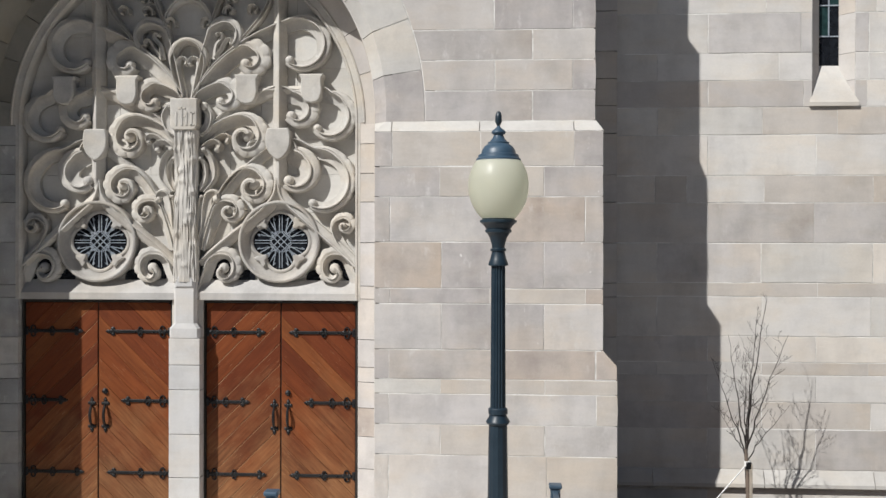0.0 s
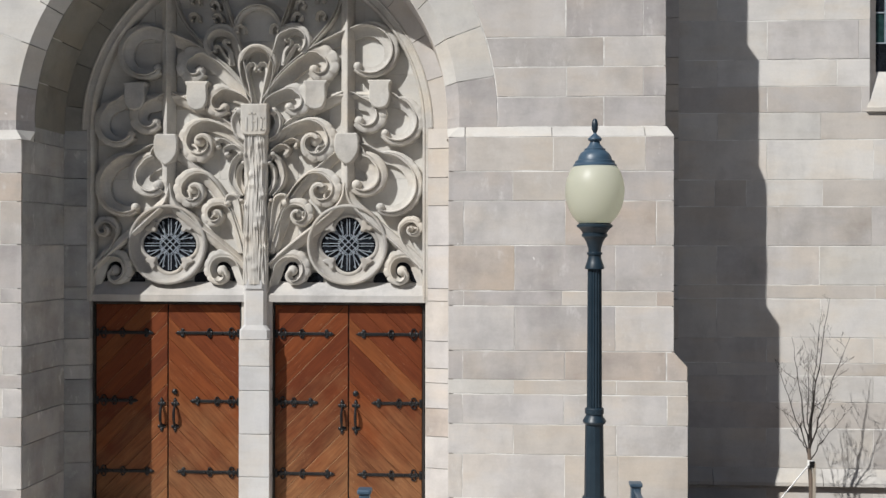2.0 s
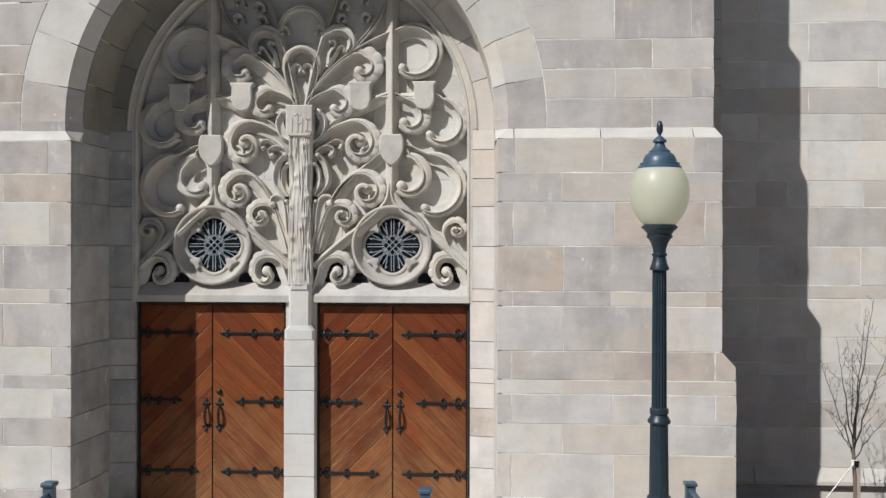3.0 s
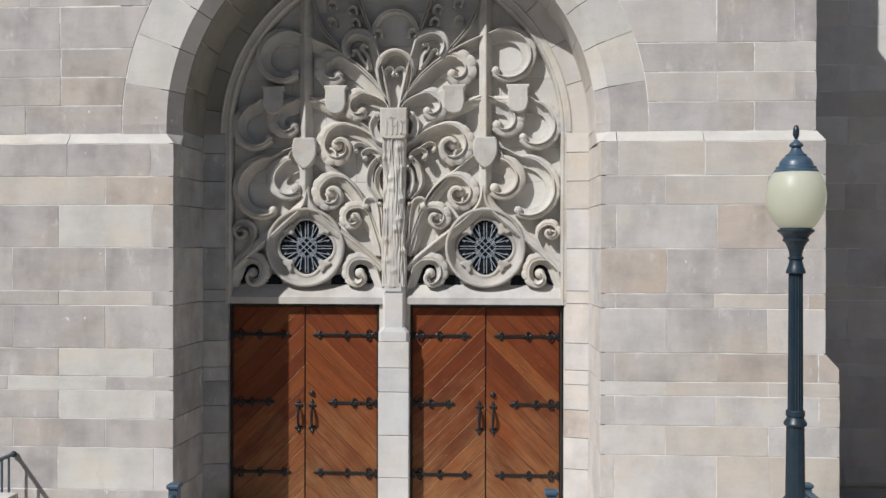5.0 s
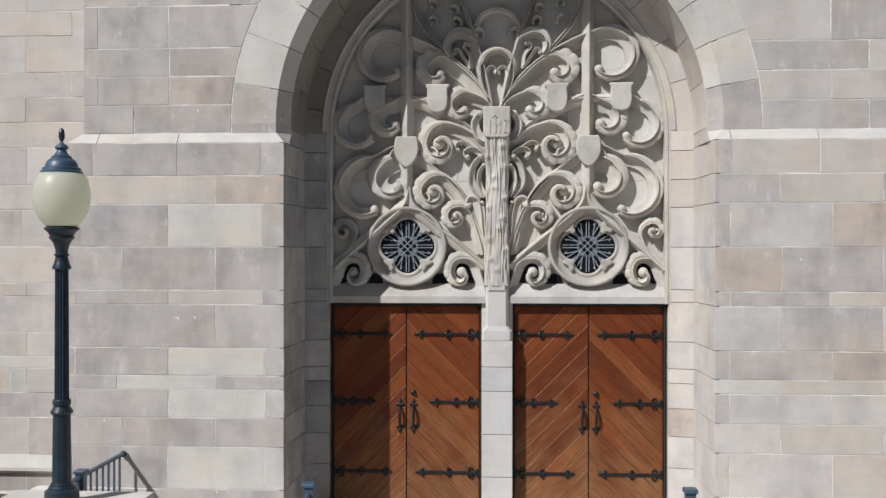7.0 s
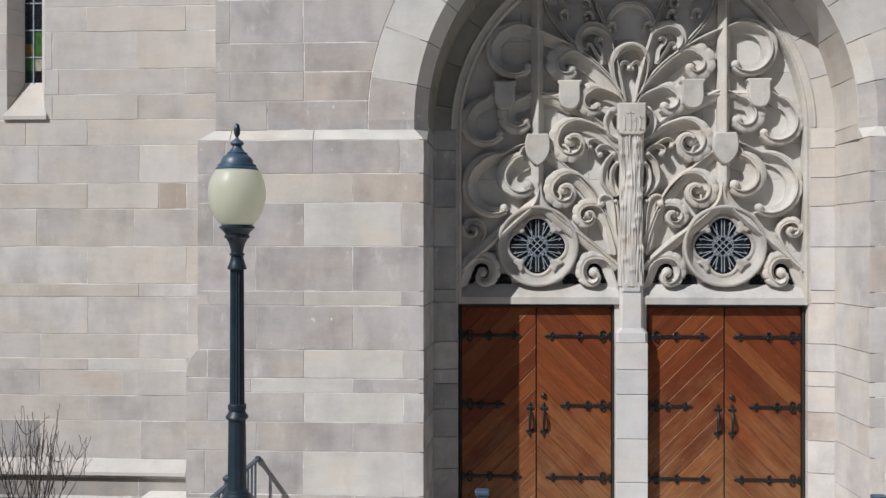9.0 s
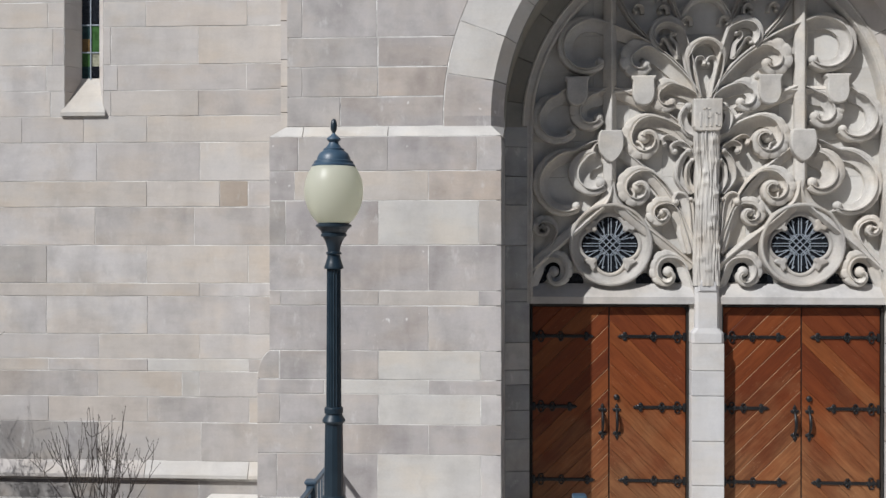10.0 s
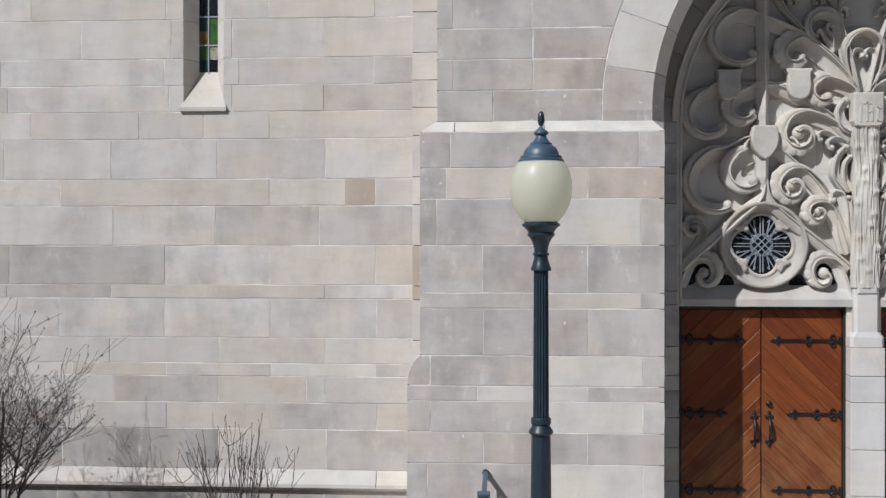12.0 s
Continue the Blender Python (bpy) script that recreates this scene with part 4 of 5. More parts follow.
# fan above the plaque
def frond(pts, w0, w1, top=0.965, turn=1, lobes=0.0):
    """A hooked leaf: a hollow tongue that narrows along its points and ends in a rolled tip. Both sides of the tree."""
    for s in (-1, 1):
        v = [Vector((s * x, z)) for x, z in pts]
        v = [2 * v[0] - v[1]] + v + [2 * v[-1] - v[-2]]
        line = []
        for i in range(1, len(v) - 2):
            for k in range(7):
                q = k / 7
                line.append(0.5 * (2 * v[i] + (v[i + 1] - v[i - 1]) * q + (2 * v[i - 1] - 5 * v[i] + 4 * v[i + 1] - v[i + 2]) * q * q + (3 * v[i] - v[i - 1] - 3 * v[i + 1] + v[i + 2]) * q**3))
        line.append(v[-2])
        bm = bmesh.new()
        ribbon(bm, line, lambda q: w0 + (w1 - w0) * q, lambda q: top - 0.02 * q, lobes, 0.06, turn * s, crest=lambda q: 0.45, hollow=0.042)
        bmesh.ops.create_uvsphere(bm, u_segments=10, v_segments=7, radius=1, matrix=Matrix.LocRotScale((line[-1].x, top + 0.03, line[-1].y), None, (w1 * 1.15, 0.055, w1 * 1.15)))
        part("leaf", bm, M_CARVED, tymp, smooth=28)


scroll((0.051, 4.610), (0.121, 4.814), (-0.003, 5.076), 0.172, -8, 97, 0.045, 0.0, tight=1.0, eye=False, stem=0.032)
frond([(0.045, 4.62), (0.085, 4.83), (0.112, 4.97), (0.094, 5.05), (0.050, 5.066), (0.018, 5.03), (0.022, 4.99)], 0.026, 0.017, 0.985, -1)
scroll((0.089, 4.623), (0.160, 4.993), (0.415, 5.306), 0.153, 165, -215, 0.057, 0.0, tight=0.95, eye=False, stem=0.051)
frond([(0.290, 5.05), (0.312, 5.20), (0.372, 5.275), (0.368, 5.325), (0.325, 5.320)], 0.026, 0.018, 0.99, -1)
frond([(0.300, 5.06), (0.375, 5.17), (0.425, 5.255), (0.468, 5.262), (0.482, 5.215)], 0.024, 0.017, 0.99, 1)
strap([(0.255, 5.414), (0.313, 5.580), (0.389, 5.797), (0.440, 6.027), (0.536, 6.282)], 0.026, 0.985)
strap([(0.491, 5.146), (0.683, 5.350), (0.836, 5.542), (0.938, 5.771), (0.983, 6.091), (0.976, 6.346)], 0.026, 0.985)
strap([(0.285, 5.400), (0.268, 5.545), (0.190, 5.670), (0.090, 5.730), (-0.006, 5.745)], 0.062, 0.985, ridge=False)
for x, z in ((0.728, 5.593), (0.491, 5.720), (0.205, 5.455), (0.721, 5.784), (0.459, 5.580), (0.249, 5.963)):
    frond([(x - 0.058, z - 0.040), (x - 0.046, z + 0.026), (x, z + 0.048), (x + 0.040, z + 0.015), (x + 0.022, z - 0.030)], 0.021, 0.015, 0.995, 1)
# leaves that hug the trunk and the plaque
frond([(0.125, 4.24), (0.215, 4.30), (0.250, 4.43), (0.190, 4.53)], 0.060, 0.040, 0.962, -1)
frond([(0.165, 3.60), (0.285, 3.76), (0.268, 3.94), (0.185, 4.05)], 0.050, 0.030, 0.972, -1)
frond([(0.130, 3.60), (0.196, 3.73), (0.196, 3.87), (0.150, 3.95)], 0.036, 0.022, 0.957, -1)
frond([(0.112, 3.94), (0.188, 4.085), (0.280, 4.140), (0.355, 4.105), (0.335, 4.045)], 0.036, 0.028, 0.965, 1)
frond([(0.240, 4.11), (0.320, 4.175), (0.392, 4.213), (0.450, 4.190), (0.440, 4.130)], 0.026, 0.022, 0.980, 1)
frond([(0.120, 2.96), (0.190, 3.18), (0.205, 3.40), (0.235, 3.545), (0.305, 3.570), (0.325, 3.500)], 0.072, 0.036, 0.962, 1)
frond([(0.115, 3.02), (0.150, 3.22), (0.150, 3.40), (0.165, 3.53)], 0.036, 0.022, 0.952, 1)

# staffs with their cross arms
for s in (-1, 1):
    bm = bmesh.new()
    x = s * 1.021
    foot, front = FIELD_Y + 0.02, 0.948
    section = ((-0.072, foot), (-0.072, 1.03), (-0.002, front), (0.010, front), (0.072, 1.062), (0.072, foot))
    ends = [[bm.verts.new((x + u * slim, y + back * (y < 1.0), z)) for u, y in section] for z, slim, back in ((3.52, 0.2, 0.07), (3.74, 1.0, 0.0), (6.0, 1.0, 0.0))]
    for lo, hi in zip(ends, ends[1:]):
        for i in range(6):
            j = (i + 1) % 6
            bm.faces.new((lo[i], lo[j], hi[j], hi[i]))
    bm.faces.new(ends[0])
    bm.faces.new(ends[-1])
    part("staff", bm, M_CARVED, tymp)
    bm = bmesh.new()
    z, lo, hi = 4.706, x - 0.36, x + 0.36
    ends = [[bm.verts.new((u, y, z + v)) for v, y in ((-0.045, foot), (-0.045, 1.055), (-0.004, 1.0), (0.006, 1.0), (0.045, 1.045), (0.045, foot))] for u in (lo, hi)]
    for i in range(6):
        j = (i + 1) % 6
        bm.faces.new((ends[0][i], ends[0][j], ends[1][j], ends[1][i]))
    bm.faces.new(ends[0])
    bm.faces.new(ends[1])
    part("cross_arm", bm, M_CARVED, tymp)


def shield(x, z_top, w, h, front, pointed):
    n = 9
    left = [(-w / 2 * 0.80, 0), (-w / 2 * 0.9, -h * 0.06), (-w / 2 * 0.99, -h * 0.22), (-w / 2, -h * 0.42)] if pointed else [(-w / 2 * 1.10, 0), (-w / 2 * 1.10, -h * 0.07), (-w / 2 * 0.95, -h * 0.15), (-w / 2 * 0.97, -h * 0.42)]
    for i in range(1, n):
        q = i / n
        left.append((-w / 2 * math.cos(q * math.pi / 2) ** (0.66 if pointed else 0.38), -h * 0.42 - h * 0.58 * (q ** (1.0 if pointed else 0.75))))
    left.append((0, -h))
    poly = left + [(-a, b) for a, b in left[-2::-1]]
    for s in (-1, 1):
        part("shield", slab_mesh([(s * x + a, z_top + b) for a, b in poly], front, FIELD_Y + 0.02, 0.012), M_CARVED, tymp, smooth=30)


shield(1.021, 4.278, 0.274, 0.351, 0.922, True)
shield(0.670, 4.865, 0.240, 0.325, 0.932, False)
shield(1.385, 4.865, 0.236, 0.318, 0.932, False)

# roundels: ring, cusps, leaded quatrefoil
for s in (-1, 1):
    cx, cz = s * 1.021, 3.040
    bm = bmesh.new()
    prof = [(0.452, FIELD_Y + 0.02), (0.452, 0.985), (0.446, 0.968), (0.432, 0.962), (0.420, 0.966), (0.413, 0.985), (0.402, 1.022), (0.382, 1.050), (0.356, 1.064), (0.335, 1.068), (0.335, 1.14)]
    n = 56
    rings = [[bm.verts.new((cx + r * math.cos(2 * math.pi * i / n), y, cz + r * math.sin(2 * math.pi * i / n))) for r, y in prof] for i in range(n)]
    for i in range(n):
        a, b = rings[i], rings[(i + 1) % n]
        for k in range(len(prof)):
            bm.faces.new((a[k], a[(k + 1) % len(prof)], b[(k + 1) % len(prof)], b[k]))
    part("roundel_ring", bm, M_GRIMY, tymp, smooth=40)
    # plate with a quatrefoil opening
    off, lob = 0.158, 0.150

    def opening(a):
        best = 0.12
        for k in range(4):
            b = a - k * math.pi / 2
            disc = lob * lob - (off * math.sin(b)) ** 2
            if disc > 0 and math.cos(b) > 0:
                best = max(best, off * math.cos(b) + math.sqrt(disc))
        return best
    bm = bmesh.new()
    n = 96
    rings = []
    for i in range(n):
        a = 2 * math.pi * i / n
        q = opening(a)
        rings.append([bm.verts.new((cx + r * math.cos(a), y, cz + r * math.sin(a))) for r, y in ((0.34, 1.068), (q + 0.045, 1.074), (q + 0.034, 1.060), (q + 0.016, 1.058), (q, 1.074), (q, 1.12))])
    for i in range(n):
        a, b = rings[i], rings[(i + 1) % n]
        for k in range(5):
            bm.faces.new((a[k], a[k + 1], b[k + 1], b[k]))
    part("quatrefoil_plate", bm, M_GRIMY, tymp, smooth=30)
    for k in range(4):                 # leaf cusps on the diagonals
        a = math.pi / 4 + k * math.pi / 2
        d, e = Vector((math.cos(a), math.sin(a))), Vector((-math.sin(a), math.cos(a)))
        c0 = Vector((cx, cz)) + d * 0.276
        poly = []
        for q in range(30):            # a three-lobed leaf, its stalk towards the ring
            b = 2 * math.pi * q / 30
            r = 0.047 * (1 + 0.38 * math.cos(3 * b + math.pi)) * (1.0 if abs(b - math.pi) < 2.2 else 1.35)
            v = c0 + d * (r * math.cos(b)) + e * (r * 1.25 * math.sin(b))
            poly.append((v.x, v.y))
        part("cusp", slab_mesh(tidy(poly), 1.030, 1.085, 0.012), M_GRIMY, tymp, smooth=40)
    bm = bmesh.new()
    bmesh.ops.create_circle(bm, cap_ends=True, segments=48, radius=0.335, matrix=Matrix.Translation((cx, 1.089, cz)) @ Matrix.Rotation(math.pi / 2, 4, "X"))
    part("roundel_glass", bm, M_GLASS_DARK, tymp)
    # leading: a lattice at the heart, ribs fanning into the lobes
    bm = bmesh.new()
    gy = 1.083

    def lead(x0, z0, x1, z1, w=0.0048):
        d = Vector((x1 - x0, z1 - z0))
        box_m = Matrix.Translation((cx + (x0 + x1) / 2, gy, cz + (z0 + z1) / 2)) @ Matrix.Rotation(-math.atan2(d.y, d.x), 4, "Y") @ Matrix.Diagonal((d.length, 0.012, 2 * w, 1))
        bmesh.ops.create_cube(bm, size=1, matrix=box_m)
    for k in range(4):
        a = k * math.pi / 2
        c, q = math.cos(a), math.sin(a)
        for u0, v0, u1, v1 in ((0.10, 0.015, 0.29, 0.015), (0.115, 0.055, 0.265, 0.085), (0.115, 0.055, 0.235, 0.125),
                               (0.265, 0.085, 0.235, 0.062), (0.10, 0.10, 0.175, 0.145), (0.09, 0.075, 0.115, 0.055), (0.085, 0.07, 0.15, 0.15)):
            for f in (-1, 1):
                lead(u0 * c - f * v0 * q, u0 * q + f * v0 * c, u1 * c - f * v1 * q, u1 * q + f * v1 * c, 0.0038)
    for t in (-0.072, -0.058, -0.018, 0.018, 0.058, 0.072):
        e = 0.135 - abs(t)
        lead(t - e * 0.7, t * -1 - e * 0.7, t + e * 0.7, -t + e * 0.7, 0.0042)
        lead(t - e * 0.7, t + e * 0.7, t + e * 0.7, t - e * 0.7, 0.0042)
    part("leading", bm, M_LEAD, tymp)
    # pierced corners below the curls, glazed dark
    for px, pz, r in ((0.42, 2.80, 0.115), (0.29, 2.70, 0.075), (0.645, 2.635, 0.095), (1.40, 2.635, 0.095), (1.61, 2.80, 0.115), (1.78, 2.70, 0.085)):
        bm = bmesh.new()
        bmesh.ops.create_circle(bm, cap_ends=True, segments=20, radius=r, matrix=Matrix.Translation((s * px, 1.084 - 0.008 * (r > 0.1), pz)) @ Matrix.Rotation(math.pi / 2, 4, "X"))
        part("spandrel_glass", bm, M_GLASS_DARK, tymp)
    # sill over each door: sloped top, square front
    bm = bmesh.new()
    prof = [(1.3, 2.62), (1.08, 2.615), (0.965, 2.485), (0.955, 2.475), (0.955, 2.40), (1.3, 2.40)]
    ends = [[bm.verts.new((s * x, y, z)) for y, z in prof] for x in (0.118, 1.905)]
    for i in range(6):
        j = (i + 1) % 6
        bm.faces.new((ends[0][i], ends[0][j], ends[1][j], ends[1][i]))
    bm.faces.new(ends[0])
    bm.faces.new(ends[1])
    part("door_lintel", bm, M_LINTEL, tymp)

# trunk, with bark ridges and knots
bm = bmesh.new()
n, rows = 40, 120
KNOTS = [(2.78 + 0.115 * k, 0.75 * math.sin(k * 2.4)) for k in range(13)]
grid = []
for k in range(rows + 1):
    z = 2.60 + (4.26 - 2.60) * k / rows
    line = []
    for i in range(n + 1):
        a = math.pi * i / n
        u = math.cos(a)
        r = 0.132 + 0.01 * math.sin(z * 3)
        wander = u * 9 + 1.1 * noise.noise(Vector((2.0, a * 0.5, z * 2.2)))
        bark = (0.5 - abs(noise.noise(Vector((wander, a, z * 1.7))))) * 0.034 + noise.noise(Vector((u * 16, a, z * 5))) * 0.010
        for kz, ku in KNOTS:           # lopped twigs
            bark += 0.020 * math.exp(-((z - kz) ** 2 + (0.132 * (u - ku)) ** 2) / 0.0009)
        line.append(bm.verts.new((-(r + bark * 0.5) * u, 0.99 - 0.105 * math.sin(a) ** 0.7 - bark, z)))
    grid.append(line)
for a, b in zip(grid, grid[1:]):
    for i in range(n):
        bm.faces.new((a[i], a[i + 1], b[i + 1], b[i]))
part("trunk_relief", bm, M_CARVED, tymp, smooth=60)
bm = bmesh.new()
box(bm, -0.125, 0.125, 0.96, FIELD_Y + 0.02, 2.6, 4.6)
part("trunk_back", bm, M_CARVED, tymp)
# plaque on the trunk with a raised monogram
poly = [(-0.152, 4.60), (-0.152, 4.31), (-0.13, 4.262), (-0.09, 4.25), (0.09, 4.25), (0.13, 4.262), (0.152, 4.31), (0.152, 4.60)]
plaque = part("plaque", slab_mesh(poly, 0.86, 1.0, 0.012), M_CARVED, tymp)
for x, z0, z1, w in ((-0.085, 4.30, 4.45, 0.011), (-0.02, 4.30, 4.51, 0.011), (0.03, 4.30, 4.45, 0.011), (0.085, 4.30, 4.45, 0.011)):
    bm = bmesh.new()
    box(bm, x - w, x + w, 0.853, 0.865, z0, z1, 0.002)
    part("letter_bar", bm, M_CARVED, plaque)
for x0, x1, z in ((-0.06, 0.02, 4.49), (-0.02, 0.03, 4.40), (0.075, 0.12, 4.44), (0.075, 0.12, 4.31)):
    bm = bmesh.new()
    box(bm, x0, x1, 0.853, 0.865, z - 0.009, z + 0.009, 0.002)
    part("letter_bar", bm, M_CARVED, plaque)

# mullion between the doors
mull = thing("mullion", "pale stone mullion with chamfered head between the doors", "pillar", kind="structure")
for z0, z1 in ((-0.2, 0.0), (0.0, 0.46), (0.46, 0.935), (0.935, 1.42), (1.42, 1.69), (1.69, 1.985)):
    bm = bmesh.new()
    box(bm, -0.172, 0.172, 0.885, 1.25, z0 + 0.003, z1 - 0.003, 0.006)
    part("stone", bm, M_MULL, mull)
bm = bmesh.new()
sections = [(1.988, 0.172, 0.885), (2.09, 0.172, 0.885), (2.145, 0.128, 0.90), (2.46, 0.128, 0.90), (2.56, 0.128, 0.905), (2.62, 0.128, 0.92)]
rings = [[bm.verts.new((x, y, z)) for x, y in ((-w, 1.25), (-w, f + 0.03), (-w + 0.03, f), (w - 0.03, f), (w, f + 0.03), (w, 1.25))] for z, w, f in sections]
for a, b in zip(rings, rings[1:]):
    for i in range(6):
        bm.faces.new((a[i], a[(i + 1) % 6], b[(i + 1) % 6], b[i]))
bm.faces.new(rings[0])
bm.faces.new(rings[-1])
part("mullion_head", bm, M_MULL, mull)
part("gablet", slab_mesh([(-0.115, 2.52), (0.115, 2.52), (0.115, 2.62), (0.0, 2.79), (-0.115, 2.62)], 0.886, 1.0, 0.03), M_MULL, mull)
bm = bmesh.new()
box(bm, -0.174, 0.174, 1.0, 1.28, 1.99, 2.398, 0.004)
part("mullion_back", bm, M_PALE, mull)

# ---- doors ----
def rect_planks(x0, x1, z0, z1, rise, pitch, start):
    """Boards at 45 degrees cut to the leaf."""
    out = []
    s = start
    span = (x1 - x0) + (z1 - z0)
    while s < span + pitch:
        poly = [(x0, z0), (x1, z0), (x1, z1), (x0, z1)]
        key = (lambda x, z: (z - z0) - (x - x0) + (x1 - x0)) if rise > 0 else (lambda x, z: (z - z0) + (x - x0))
        poly = clip(poly, lambda x, z: key(x, z) - s)
        poly = clip(poly, lambda x, z: s + pitch - key(x, z)) if len(poly) > 2 else poly
        if len(poly) > 2:
            out.append(poly)
        s += pitch
    return out


def hinge(leaf, edge, way, length, z):
    """A strap hinge from the leaf's outer edge, with curled branches and a leaf-shaped end."""
    y = LEAF_Y - 0.014
    bm = bmesh.new()
    box(bm, *sorted((edge, edge + way * length)), y, LEAF_Y + 0.005, z - 0.017, z + 0.017, 0.004)
    box(bm, *sorted((edge - way * 0.0, edge + way * 0.035)), y - 0.006, LEAF_Y + 0.005, z - 0.045, z + 0.045, 0.006)
    for u, r in ((0.095, 0.024), (length * 0.52, 0.018)):
        for sz in (-1, 1):
            pts = [(edge + way * (u + r * math.sin(radians(30 * i))), y + 0.004, z + sz * (0.012 + r - r * math.cos(radians(30 * i)))) for i in range(12)]
            tube(bm, pts, 0.0085, 6)
        for uu in (-1.5, 1.5):
            bmesh.ops.create_uvsphere(bm, u_segments=8, v_segments=6, radius=1, matrix=Matrix.LocRotScale((edge + way * (u + uu * r), y + 0.004, z), None, (r * 0.8, 0.011, 0.026)))
    tip = edge + way * length
    for u, v, r in ((0.0, 0, 0.03), (0.035, 0, 0.022), (-0.012, 0.03, 0.021), (-0.012, -0.03, 0.021), (0.06, 0, 0.010)):
        bmesh.ops.create_uvsphere(bm, u_segments=10, v_segments=6, radius=1, matrix=Matrix.LocRotScale((tip + way * u, y + 0.006, z + v), None, (r * 1.15, 0.011, r)))
    h = part("strap_hinge", bm, M_IRON, leaf, "black wrought iron strap hinge")
    for u in (0.05, 0.2, length * 0.6, length - 0.03):
        bm = bmesh.new()
        bmesh.ops.create_uvsphere(bm, u_segments=8, v_segments=6, radius=0.010, matrix=Matrix.Translation((edge + way * u, y - 0.003, z)))
        part("rivet", bm, M_IRON, h)


def pull(leaf, x):
    bm = bmesh.new()
    pts = [(x, LEAF_Y - 0.004 - 0.055 * math.sin(math.pi * i / 10) ** 0.7, 1.23 - 0.24 * i / 10) for i in range(11)]
    tube(bm, pts, [0.011 + 0.006 * math.sin(math.pi * i / 10) for i in range(11)], 8)
    h = part("pull_handle", bm, M_IRON, leaf, "black wrought iron pull handle")
    for z, s in ((1.235, 1), (0.985, -1)):
        bm = bmesh.new()
        for u, v, r in ((0, 0, 0.028), (0, 0.038 * s, 0.022), (0.028, 0.004 * s, 0.019), (-0.028, 0.004 * s, 0.019), (0, 0.062 * s, 0.011)):
            bmesh.ops.create_uvsphere(bm, u_segments=10, v_segments=6, radius=1, matrix=Matrix.LocRotScale((x + u, LEAF_Y - 0.004, z + v), None, (r, 0.012, r)))
        part("handle_rose", bm, M_IRON, h)


def door_pair(name, x0, x1):
    pair = thing(name, "varnished oak double door with herringbone boards and black strap hinges", "door", kind="structure")
    bm = bmesh.new()
    for b in ((x0, x0 + 0.014, 0, 2.40), (x1 - 0.022, x1, 0, 2.40), (x0 + 0.014, x1 - 0.022, 2.366, 2.40)):
        box(bm, b[0], b[1], LEAF_Y - 0.03, LEAF_Y + 0.12, b[2], b[3], 0.004)
    part("door_frame", bm, M_DARK, pair, "dark stained timber frame")
    mid = (x0 + x1) / 2
    top, foot = 2.362, 0.012
    for rise, a, b in ((1, x0 + 0.018, mid - 0.003), (-1, mid + 0.003, x1 - 0.026)):
        bm = bmesh.new()
        box(bm, a, b, LEAF_Y + 0.010, LEAF_Y + 0.06, foot, top)
        leaf = part("door_leaf", bm, M_DARK, pair)
        for poly in rect_planks(a + 0.003, b - 0.003, foot, top, rise, 0.232, 0.06 if rise > 0 else 0.12):
            q = tidy(poly)
            if len(q) > 2 and area(q) > 0.0015:
                if rise > 0:
                    me = slab_mesh(inset(q, 0.0010), LEAF_Y, LEAF_Y + 0.014, 0.0045)
                    board = part("board", me, M_OAK_UP, leaf)
                    me.materials.append(M_OAK_SUNLIT)
                    for k in range(len(q)):     # upper arrises are coloured pale, as if catching the sun
                        u, v = q[k], q[(k + 1) % len(q)]
                        if u[0] > v[0] and u[1] > v[1] and (u[1] + v[1]) / 2 < 2.1:
                            me.polygons[1 + 2 * k].material_index = 1
                else:
                    part("board", slab_mesh(inset(q, 0.0007), LEAF_Y, LEAF_Y + 0.014, 0.003), M_OAK_DOWN, leaf)
        edge, way = (a, 1) if rise > 0 else (b, -1)
        for z, n in ((2.04, 0.60 if rise > 0 else 0.67), (1.27, 0.42 if rise > 0 else 0.50), (0.47, 0.61 if rise > 0 else 0.66)):
            hinge(leaf, edge, way, n, z)
        pull(leaf, mid + (-0.072 if rise > 0 else 0.083))
        if rise < 0:
            bm = bmesh.new()
            lathe(bm, [(0, 0.032), (0.012, 0.032), (0.02, 0.022), (0.03, 0.022), (0.036, 0.012)], 16)
            k = part("lock_boss", bm, M_IRON, leaf, smooth=True)
            k.matrix_local = Matrix.Translation((mid + 0.08, LEAF_Y, 1.375)) @ Matrix.Rotation(math.pi / 2, 4, "X")
    return pair


door_pair("door_west", -1.885, -0.176)
door_pair("door_east", 0.176, 1.885)
bm = bmesh.new()
box(bm, -2.2, 2.2, LEAF_Y + 0.25, LEAF_Y + 0.3, -0.3, 2.6)
tagged(part("door_backing", bm, M_DARK), "dark backing behind the doors", "wall", kind="structure")

